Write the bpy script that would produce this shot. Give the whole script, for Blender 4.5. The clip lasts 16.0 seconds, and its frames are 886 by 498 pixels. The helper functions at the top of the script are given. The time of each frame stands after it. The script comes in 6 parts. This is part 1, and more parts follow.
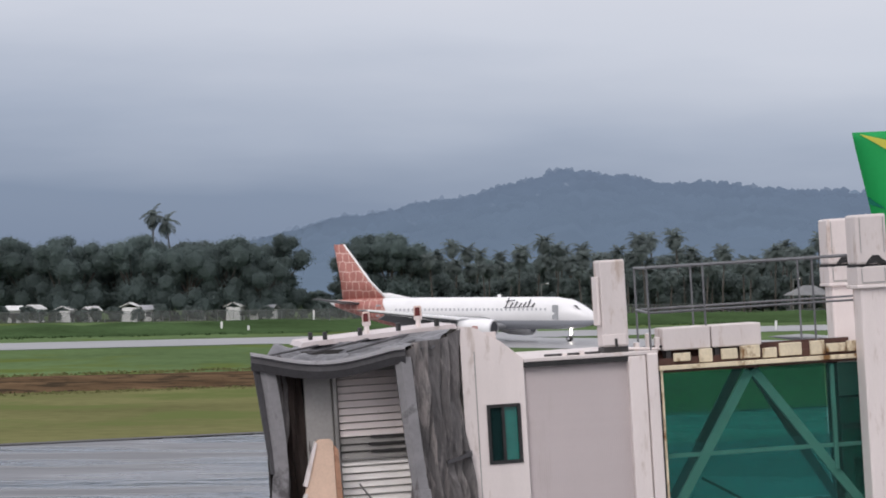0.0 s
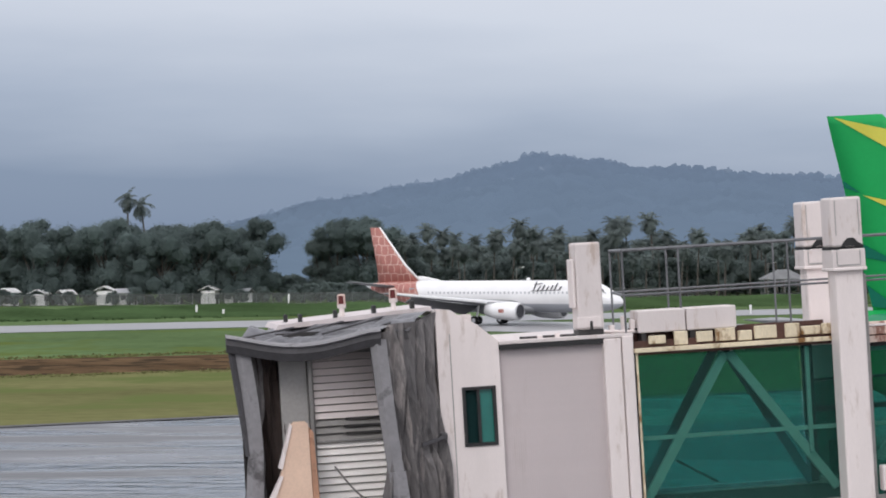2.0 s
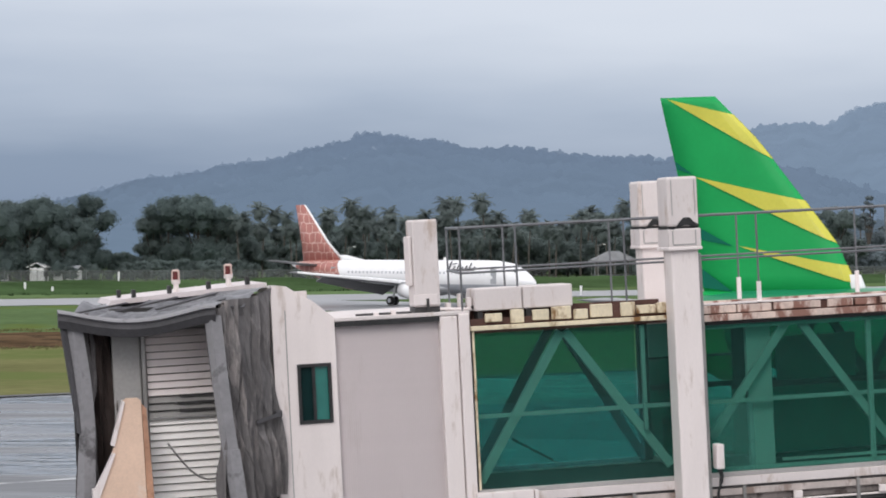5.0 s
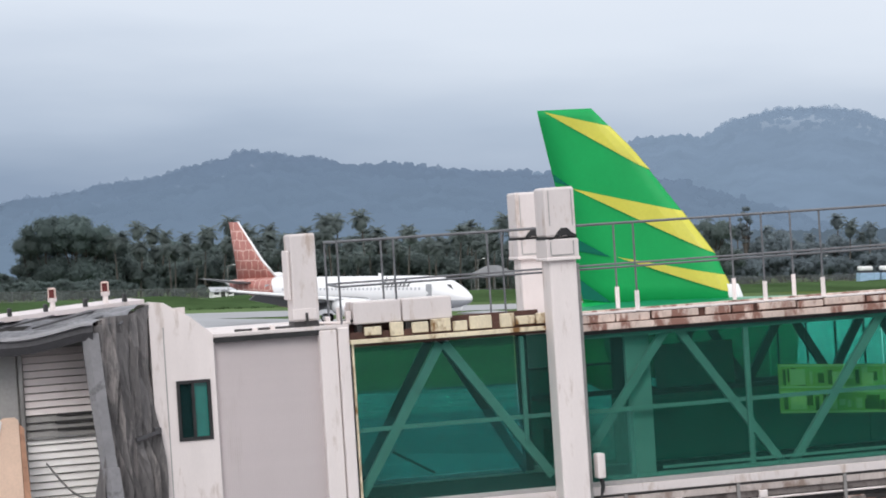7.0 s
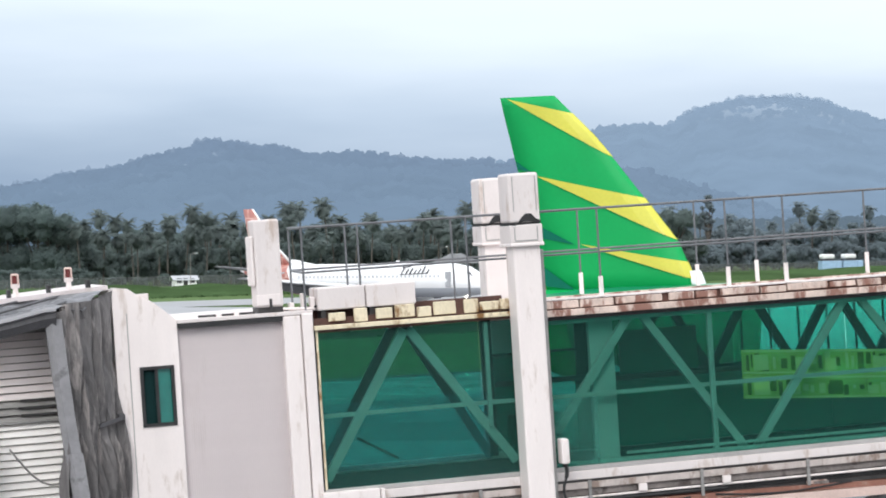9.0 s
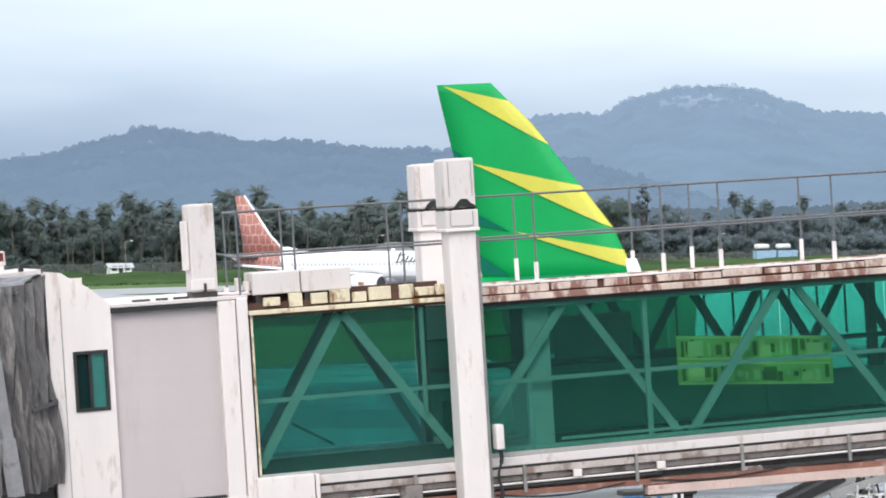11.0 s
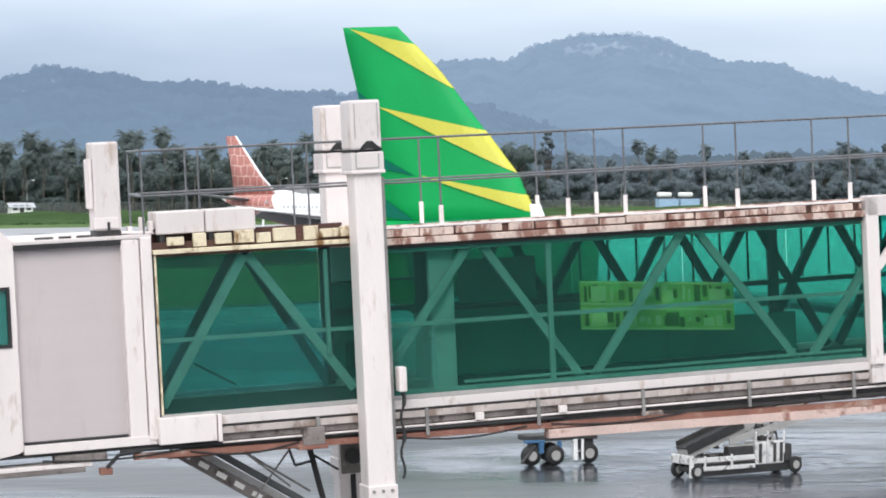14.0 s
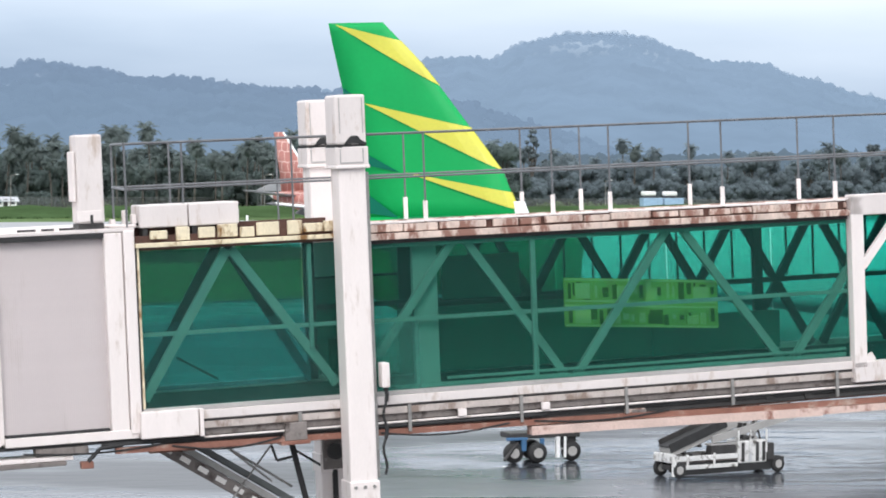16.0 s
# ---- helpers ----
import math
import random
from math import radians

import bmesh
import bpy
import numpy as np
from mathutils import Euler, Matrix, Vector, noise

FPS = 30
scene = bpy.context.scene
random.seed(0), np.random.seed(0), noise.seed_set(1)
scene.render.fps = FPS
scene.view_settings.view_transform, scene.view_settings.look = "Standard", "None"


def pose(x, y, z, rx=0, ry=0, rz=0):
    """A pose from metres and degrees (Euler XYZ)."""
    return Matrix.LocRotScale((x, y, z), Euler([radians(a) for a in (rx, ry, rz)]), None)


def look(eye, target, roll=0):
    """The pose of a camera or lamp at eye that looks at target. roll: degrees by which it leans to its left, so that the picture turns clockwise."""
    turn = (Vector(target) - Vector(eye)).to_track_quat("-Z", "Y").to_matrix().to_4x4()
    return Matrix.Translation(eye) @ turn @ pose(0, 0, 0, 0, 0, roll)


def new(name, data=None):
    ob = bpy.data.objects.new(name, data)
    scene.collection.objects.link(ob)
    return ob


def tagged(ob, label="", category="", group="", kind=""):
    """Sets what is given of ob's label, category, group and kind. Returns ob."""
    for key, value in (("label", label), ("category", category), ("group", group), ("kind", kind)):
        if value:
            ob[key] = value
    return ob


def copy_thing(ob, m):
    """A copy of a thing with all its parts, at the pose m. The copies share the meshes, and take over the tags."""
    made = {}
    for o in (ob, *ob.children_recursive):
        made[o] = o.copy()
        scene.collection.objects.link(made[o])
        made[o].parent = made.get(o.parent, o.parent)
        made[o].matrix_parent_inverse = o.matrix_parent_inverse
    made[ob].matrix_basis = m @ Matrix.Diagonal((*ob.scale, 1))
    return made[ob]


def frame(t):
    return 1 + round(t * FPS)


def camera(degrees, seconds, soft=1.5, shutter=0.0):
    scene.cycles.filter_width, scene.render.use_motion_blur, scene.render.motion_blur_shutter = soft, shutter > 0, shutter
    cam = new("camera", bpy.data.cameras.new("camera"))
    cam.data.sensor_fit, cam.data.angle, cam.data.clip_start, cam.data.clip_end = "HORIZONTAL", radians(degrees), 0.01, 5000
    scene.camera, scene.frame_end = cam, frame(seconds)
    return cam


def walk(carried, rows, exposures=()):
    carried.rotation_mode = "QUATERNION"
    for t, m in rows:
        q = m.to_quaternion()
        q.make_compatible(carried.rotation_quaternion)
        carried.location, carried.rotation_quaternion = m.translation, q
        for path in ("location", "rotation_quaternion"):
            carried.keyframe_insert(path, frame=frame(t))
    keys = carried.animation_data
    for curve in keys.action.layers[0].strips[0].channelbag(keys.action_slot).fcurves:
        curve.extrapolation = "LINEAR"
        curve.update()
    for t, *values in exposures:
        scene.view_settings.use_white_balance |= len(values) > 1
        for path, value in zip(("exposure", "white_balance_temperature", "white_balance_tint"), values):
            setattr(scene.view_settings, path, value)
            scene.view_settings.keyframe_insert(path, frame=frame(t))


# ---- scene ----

# ---------------------------------------------------------------- camera
cam = camera(20.36, 16.0, soft=1.85)
walk(cam, [
    (0.0, pose(0.075, -0.270, 7.228, 90.814, 0.538, 4.490)),
    (0.5, pose(0.085, -0.241, 7.219, 90.742, 0.536, 4.347)),
    (1.0, pose(0.074, -0.272, 7.216, 90.687, 0.529, 4.148)),
    (1.5, pose(0.081, -0.260, 7.224, 90.554, 0.546, 4.023)),
    (2.0, pose(0.068, -0.242, 7.207, 90.434, 0.485, 3.910)),
    (2.5, pose(0.042, -0.250, 7.208, 90.130, 0.365, 3.669)),
    (3.0, pose(0.023, -0.232, 7.205, 89.887, 0.227, 3.320)),
    (3.5, pose(0.015, -0.185, 7.195, 89.873, 0.123, 2.765)),
    (4.0, pose(0.024, -0.169, 7.184, 90.025, 0.070, 2.109)),
    (4.5, pose(-0.007, -0.110, 7.180, 89.992, 0.028, 0.644)),
    (5.0, pose(-0.011, -0.034, 7.165, 89.947, 0.000, -0.000)),
    (5.2, pose(-0.011, -0.030, 7.162, 89.895, 0.020, -0.280)),
    (7.5, pose(0.015, 0.020, 7.115, 90.347, 1.027, -3.193)),
    (8.0, pose(-0.006, 0.019, 7.110, 90.185, 1.029, -3.403)),
    (10.5, pose(-0.004, 0.038, 7.042, 89.931, 0.658, -4.485)),
    (11.0, pose(0.009, 0.091, 7.033, 89.735, 0.708, -5.134)),
    (11.5, pose(0.003, 0.084, 7.016, 89.207, 0.741, -5.640)),
    (12.0, pose(0.004, 0.083, 7.015, 88.962, 0.651, -6.043)),
    (12.5, pose(0.001, 0.144, 7.006, 88.776, 0.511, -6.601)),
    (13.0, pose(-0.002, 0.165, 7.010, 88.744, 0.375, -7.050)),
    (13.5, pose(-0.004, 0.133, 7.007, 88.619, 0.173, -7.257)),
    (14.0, pose(-0.016, 0.094, 7.001, 88.439, -0.084, -7.371)),
    (14.5, pose(0.001, 0.134, 6.999, 88.389, -0.229, -7.564)),
    (15.0, pose(0.002, 0.144, 6.995, 88.323, -0.443, -7.739)),
    (15.5, pose(-0.000, 0.133, 6.992, 88.371, -0.539, -7.752)),
    (16.0, pose(-0.005, 0.184, 6.974, 88.382, -0.533, -7.733)),
], exposures=[(0.0, -0.13, 6600, 15), (1.5, -0.05, 6550, 14), (2.5, 0.06, 6490, 12), (3.0, 0.28, 6450, 11), (3.5, 0.35, 6430, 11), (4.5, -0.08, 6550, 12), (5.0, 0.06, 6550, 12), (7.5, 0.24, 6450, 10), (8.0, 0.45, 6420, 9), (10.5, 0.53, 6430, 8), (11.0, 0.55, 6430, 8), (12.5, 0.53, 6430, 9), (14.5, 0.53, 6430, 9), (16.0, 0.6, 6430, 9)])

# ---------------------------------------------------------------- world and light
world = bpy.data.worlds.new("overcast_sky")
scene.world = world
world.use_nodes = True
wn, wl = world.node_tree.nodes, world.node_tree.links
wn.clear()
w_out = wn.new("ShaderNodeOutputWorld")
w_bg = wn.new("ShaderNodeBackground")
w_sky = wn.new("ShaderNodeTexSky")
w_sky.sky_type = "NISHITA"
w_sky.sun_disc = False
w_sky.sun_elevation, w_sky.sun_rotation = radians(50), radians(200)
w_co = wn.new("ShaderNodeTexCoord")
w_sep = wn.new("ShaderNodeSeparateXYZ")
w_ramp = wn.new("ShaderNodeValToRGB")
w_noise = wn.new("ShaderNodeTexNoise")
w_map = wn.new("ShaderNodeMapping")
w_map.inputs["Scale"].default_value = (3.0, 3.0, 16.0)
w_noise.inputs["Scale"].default_value = 1.6
w_noise.inputs["Detail"].default_value = 5
w_add = wn.new("ShaderNodeMath")
w_add.operation = "MULTIPLY_ADD"
w_add.inputs[1].default_value = 0.05
w_sum = wn.new("ShaderNodeMath")
w_sum.operation = "ADD"
w_off = wn.new("ShaderNodeMath")
w_off.operation = "SUBTRACT"
w_off.inputs[1].default_value = 0.025
w_el = wn.new("ShaderNodeMapRange")
w_el.inputs["From Min"].default_value, w_el.inputs["From Max"].default_value = 0.0, 0.40
w_side = wn.new("ShaderNodeMath")
w_side.operation = "MULTIPLY"
w_side.inputs[1].default_value = 0.05
els = w_ramp.color_ramp.elements
els[0].position, els[0].color = 0.0, (0.20, 0.275, 0.40, 1)
els[1].position, els[1].color = 1.0, (1.15, 1.17, 1.22, 1)
for pos, col in ((0.07, (0.22, 0.295, 0.42, 1)), (0.14, (0.40, 0.475, 0.595, 1)), (0.24, (0.64, 0.70, 0.79, 1)), (0.36, (0.76, 0.80, 0.865, 1))):
    e = els.new(pos)
    e.color = col
w_mix = wn.new("ShaderNodeMix")
w_mix.data_type = "RGBA"
w_mix.inputs[0].default_value = 0.93
w_skyd = wn.new("ShaderNodeVectorMath")
w_skyd.operation = "SCALE"
w_skyd.inputs["Scale"].default_value = 0.12
wl.new(w_co.outputs["Generated"], w_sep.inputs[0])
wl.new(w_co.outputs["Generated"], w_map.inputs[0])
wl.new(w_map.outputs[0], w_noise.inputs["Vector"])
wl.new(w_sep.outputs["Z"], w_off.inputs[0])
wl.new(w_noise.outputs[0], w_add.inputs[0])
wl.new(w_off.outputs[0], w_add.inputs[2])
wl.new(w_sep.outputs["X"], w_side.inputs[0])
w_back = wn.new("ShaderNodeMapRange")   # the cloud is thinner and brighter away from the hills
w_back.inputs["From Min"].default_value, w_back.inputs["From Max"].default_value = 0.3, -0.9
w_back.inputs["To Min"].default_value, w_back.inputs["To Max"].default_value = 0.0, 0.22
w_sum2 = wn.new("ShaderNodeMath")
w_sum2.operation = "ADD"
wl.new(w_sep.outputs["Y"], w_back.inputs["Value"])
wl.new(w_add.outputs[0], w_sum.inputs[0])
wl.new(w_side.outputs[0], w_sum.inputs[1])
wl.new(w_sum.outputs[0], w_sum2.inputs[0])
wl.new(w_back.outputs[0], w_sum2.inputs[1])
wl.new(w_sum2.outputs[0], w_el.inputs["Value"])
wl.new(w_el.outputs[0], w_ramp.inputs[0])
wl.new(w_sky.outputs[0], w_skyd.inputs[0])
wl.new(w_skyd.outputs[0], w_mix.inputs[6])
wl.new(w_ramp.outputs[0], w_mix.inputs[7])
wl.new(w_mix.outputs[2], w_bg.inputs[0])
w_bg.inputs[1].default_value = 1.0
wl.new(w_bg.outputs[0], w_out.inputs[0])

sun_data = bpy.data.lights.new("sun", "SUN")
sun_data.energy, sun_data.angle, sun_data.color = 1.0, radians(25), (1.0, 0.97, 0.93)
sun = new("sun", sun_data)
sun.matrix_world = look((-20, -40, 60), (5, 35, 0))


# ---------------------------------------------------------------- materials
def mat(name, color, rough=0.6, var=0.15, scale=3.0, fine=40.0, bump=0.15, metal=0.0, spots=None, spot_amount=0.0, spot_scale=2.0, dist=0.01, stretch=(1, 1, 1), tint=0.0, spec=0.5):
    """A painted or natural surface with coarse and fine variation, optional stains and relief."""
    m = bpy.data.materials.new(name)
    m.use_nodes = True
    n, l = m.node_tree.nodes, m.node_tree.links
    b = n["Principled BSDF"]
    b.inputs["Roughness"].default_value, b.inputs["Metallic"].default_value = rough, metal
    b.inputs["Specular IOR Level"].default_value = spec
    co = n.new("ShaderNodeTexCoord")
    mp = n.new("ShaderNodeMapping")
    mp.inputs["Scale"].default_value = stretch
    l.new(co.outputs["Object"], mp.inputs[0])
    big, small = n.new("ShaderNodeTexNoise"), n.new("ShaderNodeTexNoise")
    big.inputs["Scale"].default_value, big.inputs["Detail"].default_value = scale, 6
    small.inputs["Scale"].default_value, small.inputs["Detail"].default_value = fine, 4
    l.new(mp.outputs[0], big.inputs["Vector"])
    l.new(mp.outputs[0], small.inputs["Vector"])
    mr = n.new("ShaderNodeMapRange")
    mr.inputs["From Min"].default_value, mr.inputs["From Max"].default_value = 0.3, 0.7
    mr.inputs["To Min"].default_value, mr.inputs["To Max"].default_value = 1 - var, 1 + var
    l.new(big.outputs[0], mr.inputs[0])
    mr2 = n.new("ShaderNodeMapRange")
    mr2.inputs["From Min"].default_value, mr2.inputs["From Max"].default_value = 0.3, 0.7
    mr2.inputs["To Min"].default_value, mr2.inputs["To Max"].default_value = 1 - var * 0.5, 1 + var * 0.5
    l.new(small.outputs[0], mr2.inputs[0])
    mul = n.new("ShaderNodeMath")
    mul.operation = "MULTIPLY"
    l.new(mr.outputs[0], mul.inputs[0])
    l.new(mr2.outputs[0], mul.inputs[1])
    val = mul.outputs[0]
    if tint:
        oi = n.new("ShaderNodeObjectInfo")
        mr3 = n.new("ShaderNodeMapRange")
        mr3.inputs["To Min"].default_value, mr3.inputs["To Max"].default_value = 1 - tint, 1 + tint
        l.new(oi.outputs["Random"], mr3.inputs[0])
        mul2 = n.new("ShaderNodeMath")
        mul2.operation = "MULTIPLY"
        l.new(val, mul2.inputs[0])
        l.new(mr3.outputs[0], mul2.inputs[1])
        val = mul2.outputs[0]
    sc = n.new("ShaderNodeVectorMath")
    sc.operation = "SCALE"
    sc.inputs[0].default_value = color
    l.new(val, sc.inputs["Scale"])
    col = sc.outputs[0]
    if spots:
        st = n.new("ShaderNodeTexNoise")
        st.inputs["Scale"].default_value, st.inputs["Detail"].default_value, st.inputs["Roughness"].default_value = spot_scale, 8, 0.65
        l.new(mp.outputs[0], st.inputs["Vector"])
        th = n.new("ShaderNodeMapRange")
        c = 0.62 - 0.3 * spot_amount
        th.inputs["From Min"].default_value, th.inputs["From Max"].default_value = c, c + 0.1
        l.new(st.outputs[0], th.inputs[0])
        mx = n.new("ShaderNodeMix")
        mx.data_type = "RGBA"
        mx.inputs[7].default_value = (*spots, 1)
        l.new(th.outputs[0], mx.inputs[0])
        l.new(col, mx.inputs[6])
        col = mx.outputs[2]
    l.new(col, b.inputs["Base Color"])
    bp = n.new("ShaderNodeBump")
    bp.inputs["Strength"].default_value, bp.inputs["Distance"].default_value = bump, dist
    l.new(small.outputs[0], bp.inputs["Height"])
    l.new(bp.outputs[0], b.inputs["Normal"])
    return m


def leafy(m, share):
    """Lets part of the light through thin leaves."""
    n, l = m.node_tree.nodes, m.node_tree.links
    b, out = n["Principled BSDF"], n["Material Output"]
    tl, mx = n.new("ShaderNodeBsdfTranslucent"), n.new("ShaderNodeMixShader")
    l.new(b.inputs["Base Color"].links[0].from_socket, tl.inputs[0])
    mx.inputs[0].default_value = share
    l.new(b.outputs[0], mx.inputs[1])
    l.new(tl.outputs[0], mx.inputs[2])
    l.new(mx.outputs[0], out.inputs[0])


def glow(name, color, strength):
    m = bpy.data.materials.new(name)
    m.use_nodes = True
    b = m.node_tree.nodes["Principled BSDF"]
    b.inputs["Base Color"].default_value = (*color, 1)
    b.inputs["Emission Color"].default_value = (*color, 1)
    b.inputs["Emission Strength"].default_value = strength
    return m


def glass(name, color, see=0.75, dust=(0.15, 0.25, 0.25)):
    """Tinted sheet glass: clear tint with a faint mirror and a film of dust."""
    m = bpy.data.materials.new(name)
    m.use_nodes = True
    n, l = m.node_tree.nodes, m.node_tree.links
    n.clear()
    out = n.new("ShaderNodeOutputMaterial")
    tr, df, gl = n.new("ShaderNodeBsdfTransparent"), n.new("ShaderNodeBsdfDiffuse"), n.new("ShaderNodeBsdfGlossy")
    tr.inputs[0].default_value = (*color, 1)
    df.inputs[0].default_value = (color[0] * dust[0], color[1] * dust[1], color[2] * dust[2], 1)
    gl.inputs["Roughness"].default_value = 0.04
    fr = n.new("ShaderNodeFresnel")
    fr.inputs[0].default_value = 1.17
    m1, m2 = n.new("ShaderNodeMixShader"), n.new("ShaderNodeMixShader")
    m1.inputs[0].default_value = see
    l.new(df.outputs[0], m1.inputs[1])
    l.new(tr.outputs[0], m1.inputs[2])
    l.new(fr.outputs[0], m2.inputs[0])
    l.new(m1.outputs[0], m2.inputs[1])
    l.new(gl.outputs[0], m2.inputs[2])
    l.new(m2.outputs[0], out.inputs[0])
    return m


def thin_print(name, color, through_light, clear=0.35, tint=None):
    """Printed translucent film."""
    m = bpy.data.materials.new(name)
    m.use_nodes = True
    n, l = m.node_tree.nodes, m.node_tree.links
    n.clear()
    out, a, b, mx = n.new("ShaderNodeOutputMaterial"), n.new("ShaderNodeBsdfDiffuse"), n.new("ShaderNodeBsdfTranslucent"), n.new("ShaderNodeMixShader")
    a.inputs[0].default_value = b.inputs[0].default_value = (*color, 1)
    mx.inputs[0].default_value = through_light
    tr, m2 = n.new("ShaderNodeBsdfTransparent"), n.new("ShaderNodeMixShader")
    tr.inputs[0].default_value = (*(tint or [c ** 0.5 for c in color]), 1)
    m2.inputs[0].default_value = clear
    l.new(a.outputs[0], mx.inputs[1])
    l.new(b.outputs[0], mx.inputs[2])
    l.new(mx.outputs[0], m2.inputs[1])
    l.new(tr.outputs[0], m2.inputs[2])
    l.new(m2.outputs[0], out.inputs[0])
    return m


M_WHITE = mat("cream_white_paint", (0.66, 0.60, 0.585), 0.5, 0.05, 1.2, 30, 0.06, spots=(0.48, 0.39, 0.34), spot_amount=0.22, spot_scale=2.2, stretch=(1.6, 1.6, 0.5))
M_WHITE2 = mat("white_panel_paint", (0.76, 0.69, 0.67), 0.45, 0.04, 1.5, 30, 0.05, spots=(0.58, 0.50, 0.46), spot_amount=0.16, spot_scale=2.4, stretch=(2, 2, 0.5))
M_CURTAIN = mat("ribbed_curtain", (0.61, 0.55, 0.55), 0.6, 0.05, 0.9, 30, 0.08, spots=(0.50, 0.44, 0.42), spot_amount=0.2, spot_scale=0.8, stretch=(1.5, 1, 0.4))
M_RUSTY = mat("rusty_cream_beam", (0.60, 0.48, 0.42), 0.7, 0.2, 3.0, 25, 0.3, spots=(0.25, 0.125, 0.095), spot_amount=0.52, spot_scale=4.0, stretch=(1.2, 1, 0.5))
M_RUSTDARK = mat("dark_rust", (0.085, 0.04, 0.03), 0.8, 0.3, 3.0, 25, 0.3)
M_YELLOWED = mat("yellowed_cream_beam", (0.70, 0.61, 0.44), 0.7, 0.15, 2.0, 25, 0.3, spots=(0.22, 0.11, 0.035), spot_amount=0.38, spot_scale=2.2, stretch=(1.5, 1, 0.8))
M_RED = mat("red_oxide_steel", (0.24, 0.105, 0.075), 0.7, 0.2, 2.0, 30, 0.2, spots=(0.4, 0.3, 0.25), spot_amount=0.25, spot_scale=2.0)
M_PINKISH = mat("faded_pink_primer", (0.60, 0.45, 0.40), 0.7, 0.15, 2.0, 25, 0.2, spots=(0.26, 0.12, 0.09), spot_amount=0.25, spot_scale=2.0)
M_DARK = mat("dark_steel", (0.035, 0.033, 0.033), 0.6, 0.25, 4, 40, 0.2)
M_GREY = mat("grey_steel", (0.28, 0.27, 0.26), 0.5, 0.2, 3, 40, 0.15, metal=0.4)
M_RAIL = mat("galvanised_rail", (0.15, 0.155, 0.165), 0.5, 0.15, 5, 40, 0.1, metal=0.5)
M_LEDGE = mat("grimy_cream_paint", (0.46, 0.40, 0.375), 0.6, 0.15, 2.0, 25, 0.1, spots=(0.24, 0.18, 0.15), spot_amount=0.35, spot_scale=2.4, stretch=(1, 1, 0.6))
M_UNDER = mat("stained_underframe", (0.19, 0.165, 0.155), 0.7, 0.25, 2.5, 25, 0.2, spots=(0.06, 0.045, 0.04), spot_amount=0.35, spot_scale=3.0)
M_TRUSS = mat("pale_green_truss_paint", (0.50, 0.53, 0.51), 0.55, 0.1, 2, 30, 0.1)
M_TRUSSD = mat("dark_truss_tone", (0.05, 0.06, 0.06), 0.6, 0.15, 2, 30, 0.1)
M_CANVAS = mat("weathered_grey_canvas", (0.155, 0.146, 0.146), 0.85, 0.3, 1.6, 12, 0.5, spots=(0.32, 0.29, 0.28), spot_amount=0.3, spot_scale=1.5, dist=0.03, stretch=(2.5, 2.5, 0.6))
M_WETCLOTH = mat("wet_grey_roof_cloth", (0.135, 0.137, 0.15), 0.38, 0.3, 2.2, 14, 0.3, spots=(0.05, 0.05, 0.056), spot_amount=0.32, spot_scale=1.6, dist=0.02)
M_CANVASL = mat("light_grey_canvas", (0.235, 0.23, 0.24), 0.8, 0.15, 2.0, 15, 0.3, spots=(0.10, 0.095, 0.10), spot_amount=0.2, spot_scale=2, dist=0.02)
M_BLACK = mat("black_rubber", (0.02, 0.02, 0.021), 0.7, 0.3, 5, 40, 0.2)
M_PEACH = mat("peach_primer_panel", (0.70, 0.50, 0.38), 0.6, 0.1, 1.5, 30, 0.1, spots=(0.7, 0.58, 0.5), spot_amount=0.2)
M_RUSTPOST = mat("orange_rust_post", (0.46, 0.25, 0.16), 0.7, 0.2, 2, 25, 0.2, spots=(0.22, 0.10, 0.06), spot_amount=0.35, spot_scale=3)
M_BROWN = mat("brown_curtain", (0.04, 0.027, 0.023), 0.8, 0.3, 3, 20, 0.3, stretch=(6, 6, 0.4))
M_GLASS = glass("green_tinted_glass", (0.44, 0.71, 0.65), 0.945, (0.20, 0.38, 0.37))
M_GLASSB = glass("green_tinted_back_glass", (0.34, 0.75, 0.69), 0.96)
M_GLASS1 = glass("dusty_green_glass", (0.47, 0.73, 0.68), 0.93, (0.22, 0.34, 0.33))
M_DADO = glass("milky_lower_glass", (0.80, 0.95, 0.99), 0.82, (0.22, 0.5, 0.55))
M_DUST = glass("dusty_overlap_glass", (0.90, 0.95, 0.95), 0.84, (0.36, 0.46, 0.44))
M_GLASSC = glass("pale_inner_glass", (0.72, 0.90, 0.90), 0.97)
M_GLASSW = glass("dark_window_glass", (0.10, 0.22, 0.22), 0.6)
M_PANEL = mat("dark_green_wall_panel", (0.042, 0.21, 0.165), 0.5, 0.15, 1.2, 20, 0.1)
M_FLOORB = mat("tunnel_carpet", (0.08, 0.09, 0.085), 0.9, 0.2, 3, 50, 0.2)
M_BEACON = glow("red_beacon_lens", (0.10, 0.006, 0.006), 0.02)
M_CABINWIN = mat("cabin_window_glass", (0.50, 0.51, 0.54), 0.2, 0.1, 2, 20, 0.02)
M_AWHITE = mat("aircraft_white_paint", (0.86, 0.86, 0.87), 0.25, 0.03, 0.5, 10, 0.02)
M_AGREY = mat("aircraft_grey_paint", (0.36, 0.37, 0.39), 0.35, 0.06, 0.5, 10, 0.02)
M_ADARK = mat("aircraft_dark_trim", (0.05, 0.05, 0.06), 0.4, 0.1, 2, 20, 0.05)
M_AMETAL = mat("bare_metal", (0.55, 0.55, 0.56), 0.3, 0.08, 2, 20, 0.05, metal=0.9)
